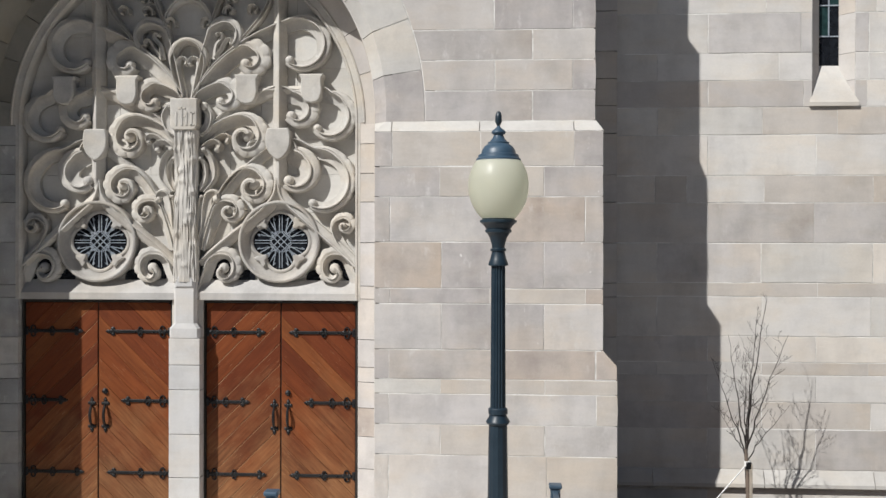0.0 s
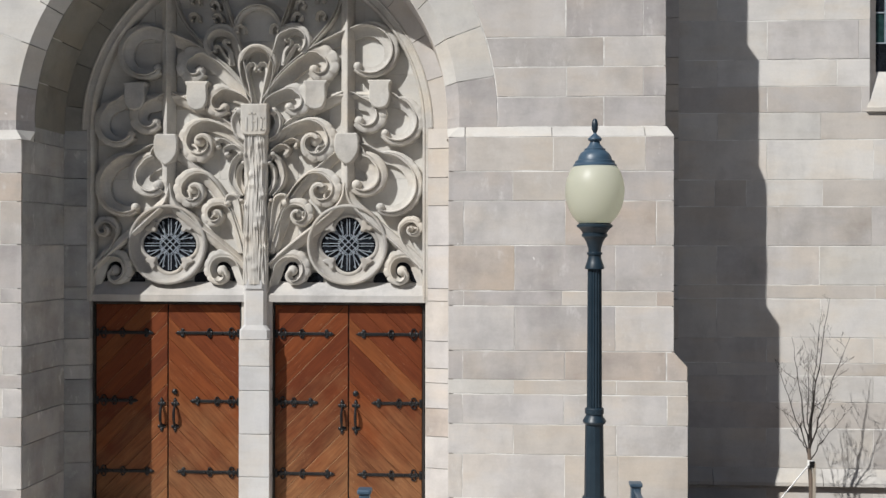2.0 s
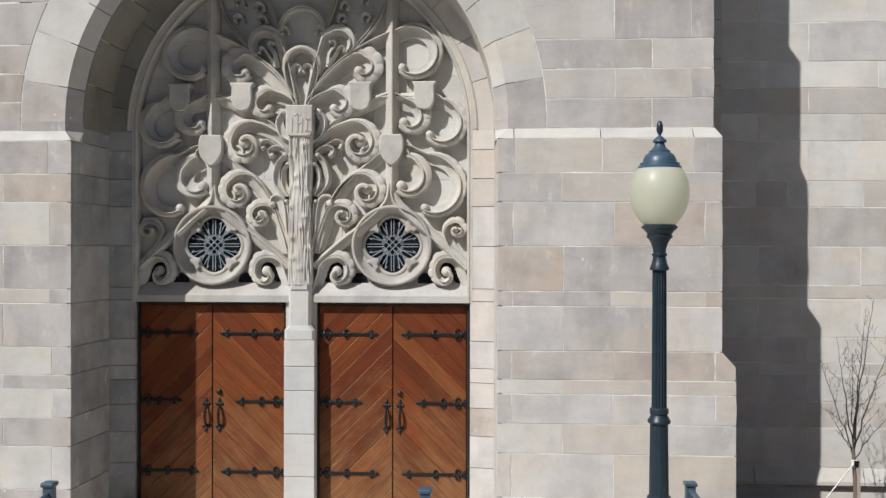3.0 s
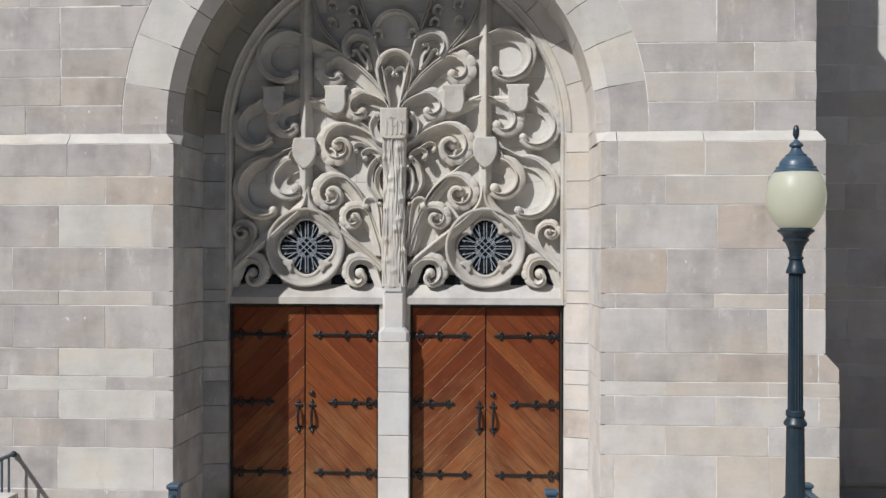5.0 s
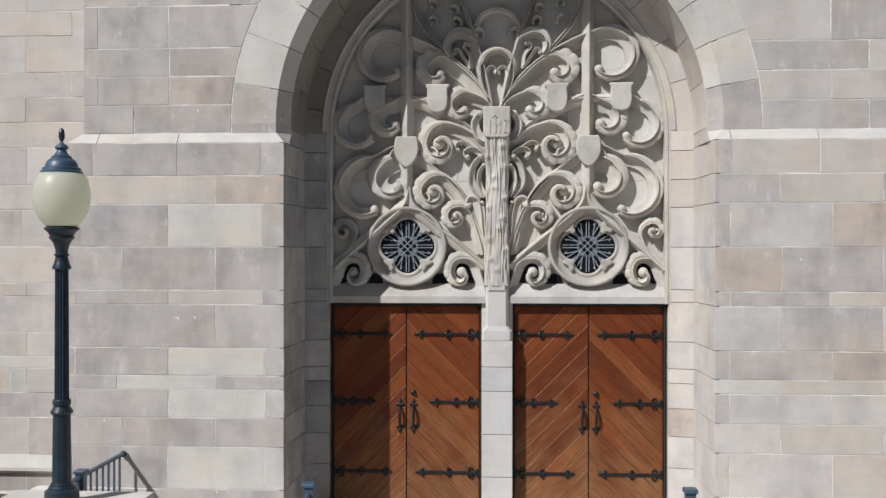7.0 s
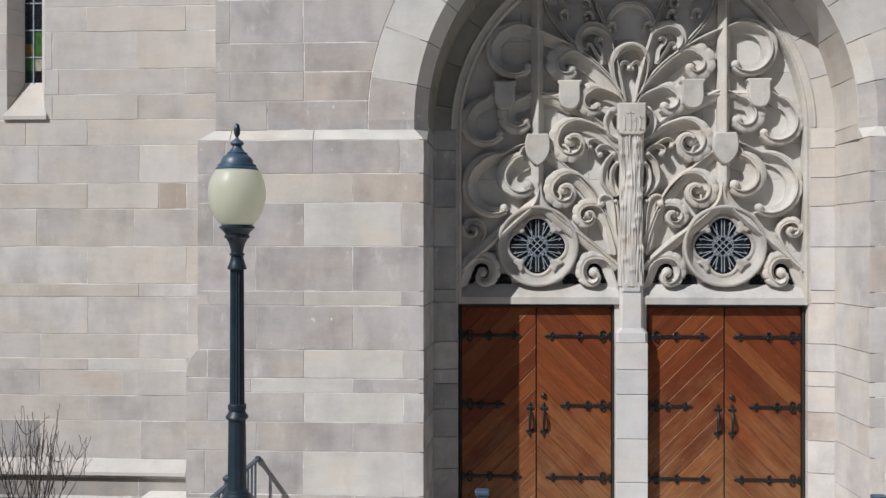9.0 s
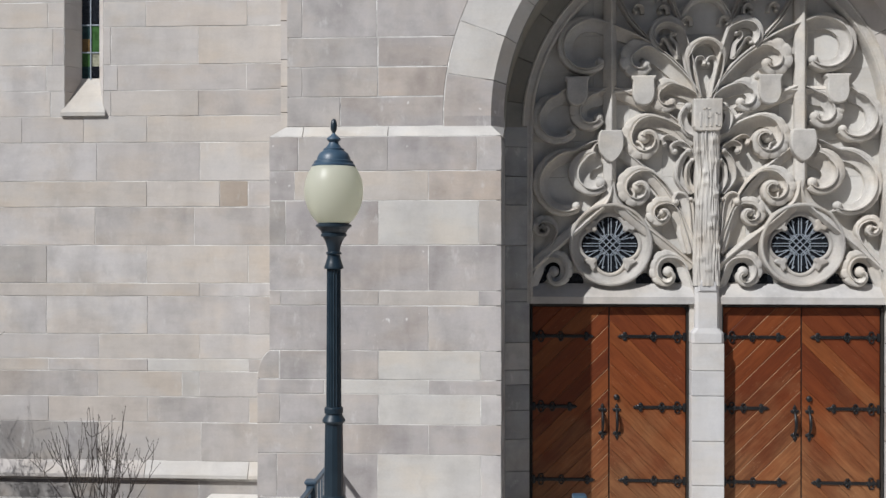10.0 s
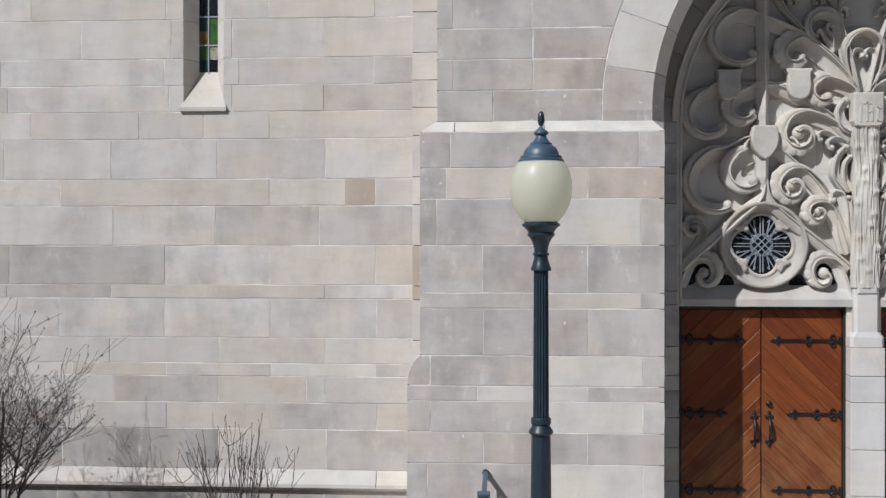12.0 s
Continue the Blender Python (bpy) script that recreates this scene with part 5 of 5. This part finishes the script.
# ---- street lamps ----
def street_lamp(at):
    lamp = thing("street_lamp", "slate-blue fluted iron lamp post with a cream acorn globe", "street lamp", at, "lamps beside the steps")
    bm = bmesh.new()
    lathe(bm, [(0.0, 0.150), (0.02, 0.150), (0.025, 0.135), (0.105, 0.132), (0.115, 0.118), (0.125, 0.105), (0.138, 0.103), (0.15, 0.090), (0.165, 0.088), (0.175, 0.076)], 24)
    part("base", bm, M_POST, lamp, smooth=30)
    bm = bmesh.new()
    lathe(bm, [(0.17, 0.075), (0.72, 0.068)], 12)
    part("lower_shaft", bm, M_POST, lamp, smooth=20)
    bm = bmesh.new()
    lathe(bm, [(0.715, 0.070), (0.722, 0.082), (0.735, 0.088), (0.745, 0.085), (0.775, 0.066), (0.79, 0.063), (0.795, 0.071), (0.83, 0.071), (0.838, 0.064), (0.842, 0.05)], 24)
    part("collar", bm, M_POST, lamp, smooth=30)
    bm = bmesh.new()
    lathe(bm, [(0.835, 0.057), (1.885, 0.0525)], 96, flutes=16, depth=0.14)
    part("fluted_shaft", bm, M_POST, lamp, smooth=50)
    bm = bmesh.new()
    lathe(bm, [(1.878, 0.06), (1.882, 0.073), (1.895, 0.073), (1.93, 0.060), (1.968, 0.050), (1.985, 0.049), (1.99, 0.058), (2.004, 0.058), (2.01, 0.047), (2.04, 0.050), (2.085, 0.064), (2.118, 0.083),
               (2.125, 0.096), (2.142, 0.098), (2.148, 0.090), (2.17, 0.102), (2.19, 0.122), (2.198, 0.135), (2.212, 0.135), (2.22, 0.118), (2.232, 0.118)], 32)
    part("globe_holder", bm, M_POST, lamp, smooth=35)
    bm = bmesh.new()
    rows = []
    for i in range(19):
        q = i / 18
        rows.append((2.225 + 0.425 * q, 0.221 * math.sqrt(1 - ((q - 0.58) / (0.625 if q > 0.58 else 0.685)) ** 2)))
    lathe(bm, rows, 40)
    part("globe", bm, M_GLOBE, lamp, "cream frosted acorn globe", smooth=60)
    bm = bmesh.new()
    lathe(bm, [(2.635, 0.150), (2.638, 0.163), (2.662, 0.163), (2.668, 0.157), (2.672, 0.150), (2.692, 0.147), (2.698, 0.128), (2.725, 0.122), (2.752, 0.106), (2.768, 0.084), (2.772, 0.079), (2.784, 0.079),
               (2.788, 0.066), (2.815, 0.044), (2.838, 0.034), (2.846, 0.048), (2.856, 0.053), (2.866, 0.049), (2.892, 0.018), (2.905, 0.010)], 36)
    cap = part("cap", bm, M_CAP, lamp, "blue painted stepped metal cap", smooth=30)
    bm = bmesh.new()
    lathe(bm, [(2.90, 0.008), (2.915, 0.016), (2.935, 0.025), (2.972, 0.024), (3.000, 0.018), (3.012, 0.006)], 10)
    part("finial", bm, M_POST, cap, "dark pine-cone finial", smooth=True)
    return lamp


LAMP_Y, PED_TOP = -2.388, 0.972
for s in (-1, 1):
    ped = thing("lamp_pedestal", "pale limestone pedestal block beside the steps", "pedestal", group="lamp pedestals")
    bm = bmesh.new()
    box(bm, *sorted((s * 2.90, s * 4.02)), -2.9, -2.02, -1.3, 0.84, 0.01)
    part("block", bm, M_PIER, ped)
    bm = bmesh.new()
    box(bm, *sorted((s * 2.86, s * 4.06)), -2.94, -1.975, 0.84, PED_TOP, 0.012)
    part("capstone", bm, M_PALE, ped)
lamp = street_lamp((-3.470, LAMP_Y, PED_TOP))
copy_thing(lamp, pose(3.442, LAMP_Y, PED_TOP))

# ---- railings ----
def guard_rail(x, to_wall=True):
    rail = thing("guard_railing", "slate-blue iron guard rail with square newel and thin balusters", "railing", (x, 0, 0), "guard rails of the landing")
    bm = bmesh.new()
    box(bm, -0.022, 0.022, -1.97, -0.03 if to_wall else -1.03, 0.855, 0.885, 0.006)
    part("handrail", bm, M_RAIL, rail)
    if to_wall:
        bm = bmesh.new()
        bmesh.ops.create_uvsphere(bm, u_segments=12, v_segments=8, radius=0.034, matrix=Matrix.Translation((0, -0.03, 0.865)))
        part("wall_flange", bm, M_POST, rail, smooth=True)
    bm = bmesh.new()
    box(bm, -0.042, 0.042, -1.10, -1.016, 0.0, 0.90, 0.005)
    newel = part("newel", bm, M_RAIL, rail)
    bm = bmesh.new()
    box(bm, -0.056, 0.056, -1.114, -1.002, 0.90, 0.935, 0.01)
    part("newel_cap", bm, M_RAIL, newel)
    bm = bmesh.new()
    box(bm, -0.014, 0.014, -1.97, -0.03 if to_wall else -1.03, 0.10, 0.125, 0.004)
    part("bottom_rail", bm, M_RAIL, rail)
    k = 0
    while k < 13:
        y = -0.13 - 0.142 * k
        k += 1
        if abs(y + 1.058) < 0.06 or (not to_wall and y > -1.1):
            continue
        bm = bmesh.new()
        box(bm, -0.009, 0.009, y - 0.009, y + 0.009, 0.12, 0.86)
        part("baluster", bm, M_RAIL, rail)
    return rail


guard_rail(-3.90)
guard_rail(3.93, False)


def stair_rail(x, s):
    rail = thing("stair_handrail", "slate-blue iron stair handrail with a capped newel", "railing", (x, 0, 0), "stair handrails")
    bm = bmesh.new()
    box(bm, -0.042, 0.042, -1.842, -1.758, 0.0, 0.985, 0.005)
    newel = part("newel", bm, M_RAIL, rail)
    bm = bmesh.new()
    box(bm, -0.058, 0.058, -1.858, -1.742, 0.985, 1.025, 0.012)
    part("newel_cap", bm, M_CAP, newel)
    bm = bmesh.new()
    tube(bm, [(0, -1.80, 0.93), (0, -2.0, 0.90), (0, -3.9, -0.17)], 0.024, 8)
    part("handrail", bm, M_RAIL, rail)
    for k in range(9):
        y = -2.1 - 0.2 * k
        bm = bmesh.new()
        step = math.floor((-2.0 - y) / 0.32) + 1
        box(bm, -0.009, 0.009, y - 0.009, y + 0.009, -0.18 * step, 0.90 + (y + 2.0) * 0.563)
        part("baluster", bm, M_RAIL, rail)
    return rail


sr = stair_rail(1.62, 1)
copy_thing(sr, pose(-1.58, 0, 0))

# low concrete ledge at the foot of the west wall
bm = bmesh.new()
box(bm, -5.60, -4.62, 1.25, WALL_Y - 0.005, 0.0, 0.125, 0.01)
tagged(part("footing_ledge", bm, M_CONCRETE), "low grey concrete footing ledge against the wall", "ledge")

# ---- trees and shrubs ----
def grow(bm, p, d, length, r, depth, rnd, spread, sides=5, upward=0.25, kids=(2, 4), min_r=0.0018, seeds=None, twigs=None):
    """One branch as a tapered, wandering tube; its side twigs go into twigs."""
    pts, radii, q, way = [p.copy()], [r], p.copy(), d.normalized()
    n = 6
    for i in range(n):
        way = (way + Vector((rnd.uniform(-1, 1), rnd.uniform(-1, 1), rnd.uniform(-0.6, 1))) * 0.13 + Vector((0, 0, upward * 0.12))).normalized()
        q = q + way * (length / n)
        pts.append(q.copy())
        radii.append(max(min_r, r * (1 - 0.72 * (i + 1) / n)))
    tube(bm, pts, radii, sides if r > 0.006 else 4 if r > 0.003 else 3)
    if depth <= 0:
        if seeds is not None and rnd.random() < 0.45:   # dry seed heads at the tips
            for _ in range(rnd.randint(1, 3)):
                bmesh.ops.create_icosphere(seeds, subdivisions=1, radius=rnd.uniform(0.004, 0.0075), matrix=Matrix.Translation(q + Vector((rnd.uniform(-1, 1), rnd.uniform(-1, 1), rnd.uniform(-1, 1))) * 0.012))
        return
    for _ in range(rnd.randint(*kids)):
        t = rnd.uniform(0.25, 0.95)
        i = min(n - 1, int(t * n))
        base = pts[i].lerp(pts[i + 1], t * n - i)
        heading = (pts[i + 1] - pts[i]).normalized()
        off = Vector((rnd.uniform(-1, 1), rnd.uniform(-1, 1), rnd.uniform(-0.1, 0.6))).normalized()
        grow(bm if twigs is None else twigs, base, heading * (1 - spread) + off * spread, length * rnd.uniform(0.42, 0.68), max(min_r, radii[i] * 0.62), depth - 1, rnd, spread, sides, upward, kids, min_r, seeds, twigs)


# sapling with its stake and guy strap
rnd = random.Random(11)
sap = thing("sapling", "bare young tree tied with white webbing to a stake", "tree", (6.02, 0.80, 0.02))
bm = bmesh.new()
tube(bm, [(0, 0, -0.05), (0.005, 0, 0.4), (-0.01, 0, 0.72), (-0.02, 0, 0.86)], [0.026, 0.023, 0.021, 0.02], 8)
part("trunk", bm, M_BARK, sap)
spray = bmesh.new()
# long rising stems that part low on the trunk: foot height, tip, thickness
for foot, tip, r in ((0.82, Vector((0.20, 0.02, 2.46)), 0.0115), (0.80, Vector((0.43, 0.06, 2.05)), 0.010), (0.84, Vector((-0.21, -0.04, 2.05)), 0.009), (0.85, Vector((0.01, 0.10, 1.86)), 0.008),
                     (0.78, Vector((-0.36, 0.05, 1.80)), 0.008), (0.72, Vector((0.40, -0.10, 1.34)), 0.007), (0.80, Vector((-0.33, -0.12, 1.28)), 0.007), (0.84, Vector((0.08, -0.08, 2.30)), 0.009)):
    base = Vector((-0.015, 0, foot))
    knee = base.lerp(tip, 0.42) + Vector((-0.10 * (tip.x - base.x) - 0.02, 0, -0.02))
    line = []
    for i in range(13):
        q = i / 12
        p = base * (1 - q) ** 2 + knee * (2 * q * (1 - q)) + tip * q * q
        line.append(p + Vector((rnd.uniform(-1, 1), rnd.uniform(-1, 1), 0)) * 0.012 * (0 < i < 12))
    bm = bmesh.new()
    tube(bm, line, [max(0.0016, r * (1 - 0.85 * i / 12)) for i in range(13)], 6)
    part("branch", bm, M_TWIG, sap)
    for i in range(3, 12):
        if rnd.random() < 0.85:
            way = Vector((rnd.uniform(-1, 1), rnd.uniform(-0.8, 0.8), rnd.uniform(0.3, 1.2)))
            grow(spray, line[i], way, (0.40 - 0.022 * i) * rnd.uniform(0.6, 1.1) * (tip - base).length / 1.3, 0.0042 - 0.0002 * i, 2, rnd, 0.5, 4, 0.3, (1, 3), 0.0013)
tagged(part("twig_spray", spray, M_TWIG, sap), kind="stuff")
bm = bmesh.new()
box(bm, 0.012, 0.038, -0.018, 0.018, -0.05, 0.72, 0.003)
tagged(part("tree_stake", bm, M_STAKE), "pale wooden stake beside the sapling", "stake").location = (6.02, 0.76, 0.02)
strapthing = thing("guy_strap", "white webbing guy strap with a black buckle", "strap", (6.02, 0.80, 0.02))
bm = bmesh.new()
lathe(bm, [(0.66, 0.036), (0.74, 0.036)], 12)
part("loop", bm, M_STRAP, strapthing)
bm = bmesh.new()
tube(bm, [(-0.02, -0.02, 0.70), (-0.30, -0.22, 0.47), (-0.62, -0.45, 0.20), (-0.85, -0.6, 0.0)], 0.0075, 5)
part("webbing", bm, M_STRAP, strapthing)
bm = bmesh.new()
box(bm, -0.026, 0.03, -0.058, -0.034, 0.665, 0.735, 0.006)
part("buckle", bm, M_IRON, strapthing)


def shrub(at, stems, height, seed, lean, thick, label, depth=2, kids=(3, 5), spread=0.4, seeded=False, upward=0.3):
    rnd = random.Random(seed)
    ob = thing("shrub", label, "shrub", at)
    seeds = bmesh.new() if seeded else None
    spray = bmesh.new()
    for k in range(stems):
        a = 2 * math.pi * k / stems + rnd.uniform(-0.4, 0.4)
        bm = bmesh.new()
        grow(bm, Vector((0.05 * math.cos(a), 0.05 * math.sin(a), -0.03)), Vector((lean * math.cos(a), lean * math.sin(a), 1.0)), height * rnd.uniform(0.75, 1.1), thick, depth, rnd, spread, 5, upward, kids, 0.0018, seeds, spray)
        part("stem", bm, M_TWIG, ob)
    tagged(part("twig_spray", spray, M_TWIG, ob), kind="stuff")
    if seeded:
        tagged(part("seed_cluster", seeds, M_TWIG, ob), kind="stuff")
    return ob


def vase_shrub(at, stems, seed, label):
    """Stems that spread from the foot and then stand upright, with forked shoots and buds at the tips."""
    rnd = random.Random(seed)
    ob = thing("shrub", label, "shrub", at)
    shoots, buds = bmesh.new(), bmesh.new()

    def run(bm, base, side, reach, height, r, n=9, power=0.85):
        line = []
        for i in range(n + 1):
            t = i / n
            line.append(base + side * (reach * t ** power) + Vector((rnd.uniform(-1, 1) * 0.008 * (i > 0), rnd.uniform(-1, 1) * 0.008 * (i > 0), height * t)))
        tube(bm, line, [max(0.0022, r * (1 - 0.72 * i / n)) for i in range(n + 1)], 5)
        for i in range(n // 2, n + 1):
            if i == n or rnd.random() < 0.5:
                bmesh.ops.create_icosphere(buds, subdivisions=1, radius=0.0042, matrix=Matrix.Translation(line[i] + Vector((rnd.uniform(-1, 1) * 0.006, 0, 0))) @ Matrix.Diagonal((1, 1, 1.9, 1)))
        return line
    for k in range(stems):
        a = 2.4 * k + rnd.uniform(-0.3, 0.3)
        reach = 0.68 * math.sqrt((k + 0.4) / stems)
        height = (1.54 - 0.60 * (reach / 0.68) ** 1.6) * rnd.uniform(0.84, 1.04)
        side = Vector((math.cos(a), math.sin(a) * 0.8, 0))
        bm = bmesh.new()
        main = run(bm, Vector((0.04 * side.x, 0.04 * side.y, -0.03)), side, reach, height, 0.0070)
        part("stem", bm, M_TWIG_GREY, ob)
        for _ in range(rnd.randint(3, 5)):
            i = rnd.randint(3, 7)
            b = rnd.uniform(0, 2 * math.pi)
            room = height + 0.06 - main[i].z
            fork = run(shoots, main[i], Vector((math.cos(b), math.sin(b) * 0.7, 0)), rnd.uniform(0.06, 0.24), room * rnd.uniform(0.4, 0.9), 0.0046, 7, 0.7)
            if rnd.random() < 0.7:
                run(shoots, fork[3], Vector((-math.cos(b), math.sin(b), 0)), rnd.uniform(0.03, 0.10), rnd.uniform(0.10, 0.26), 0.0032, 5, 0.5)
    tagged(part("twig_spray", shoots, M_TWIG_GREY, ob), kind="stuff")
    tagged(part("bud_cluster", buds, M_TWIG_GREY, ob), kind="stuff")
    return ob


vase_shrub((-6.34, 0.12, 0.02), 15, 4, "small bare upright shrub with budded twigs against the wall")
shrub((-8.74, -0.02, 0.02), 13, 1.50, 9, 0.34, 0.018, "tall bare many-stemmed shrub with dark seed heads", 3, (4, 5), 0.62, True, 0.16)
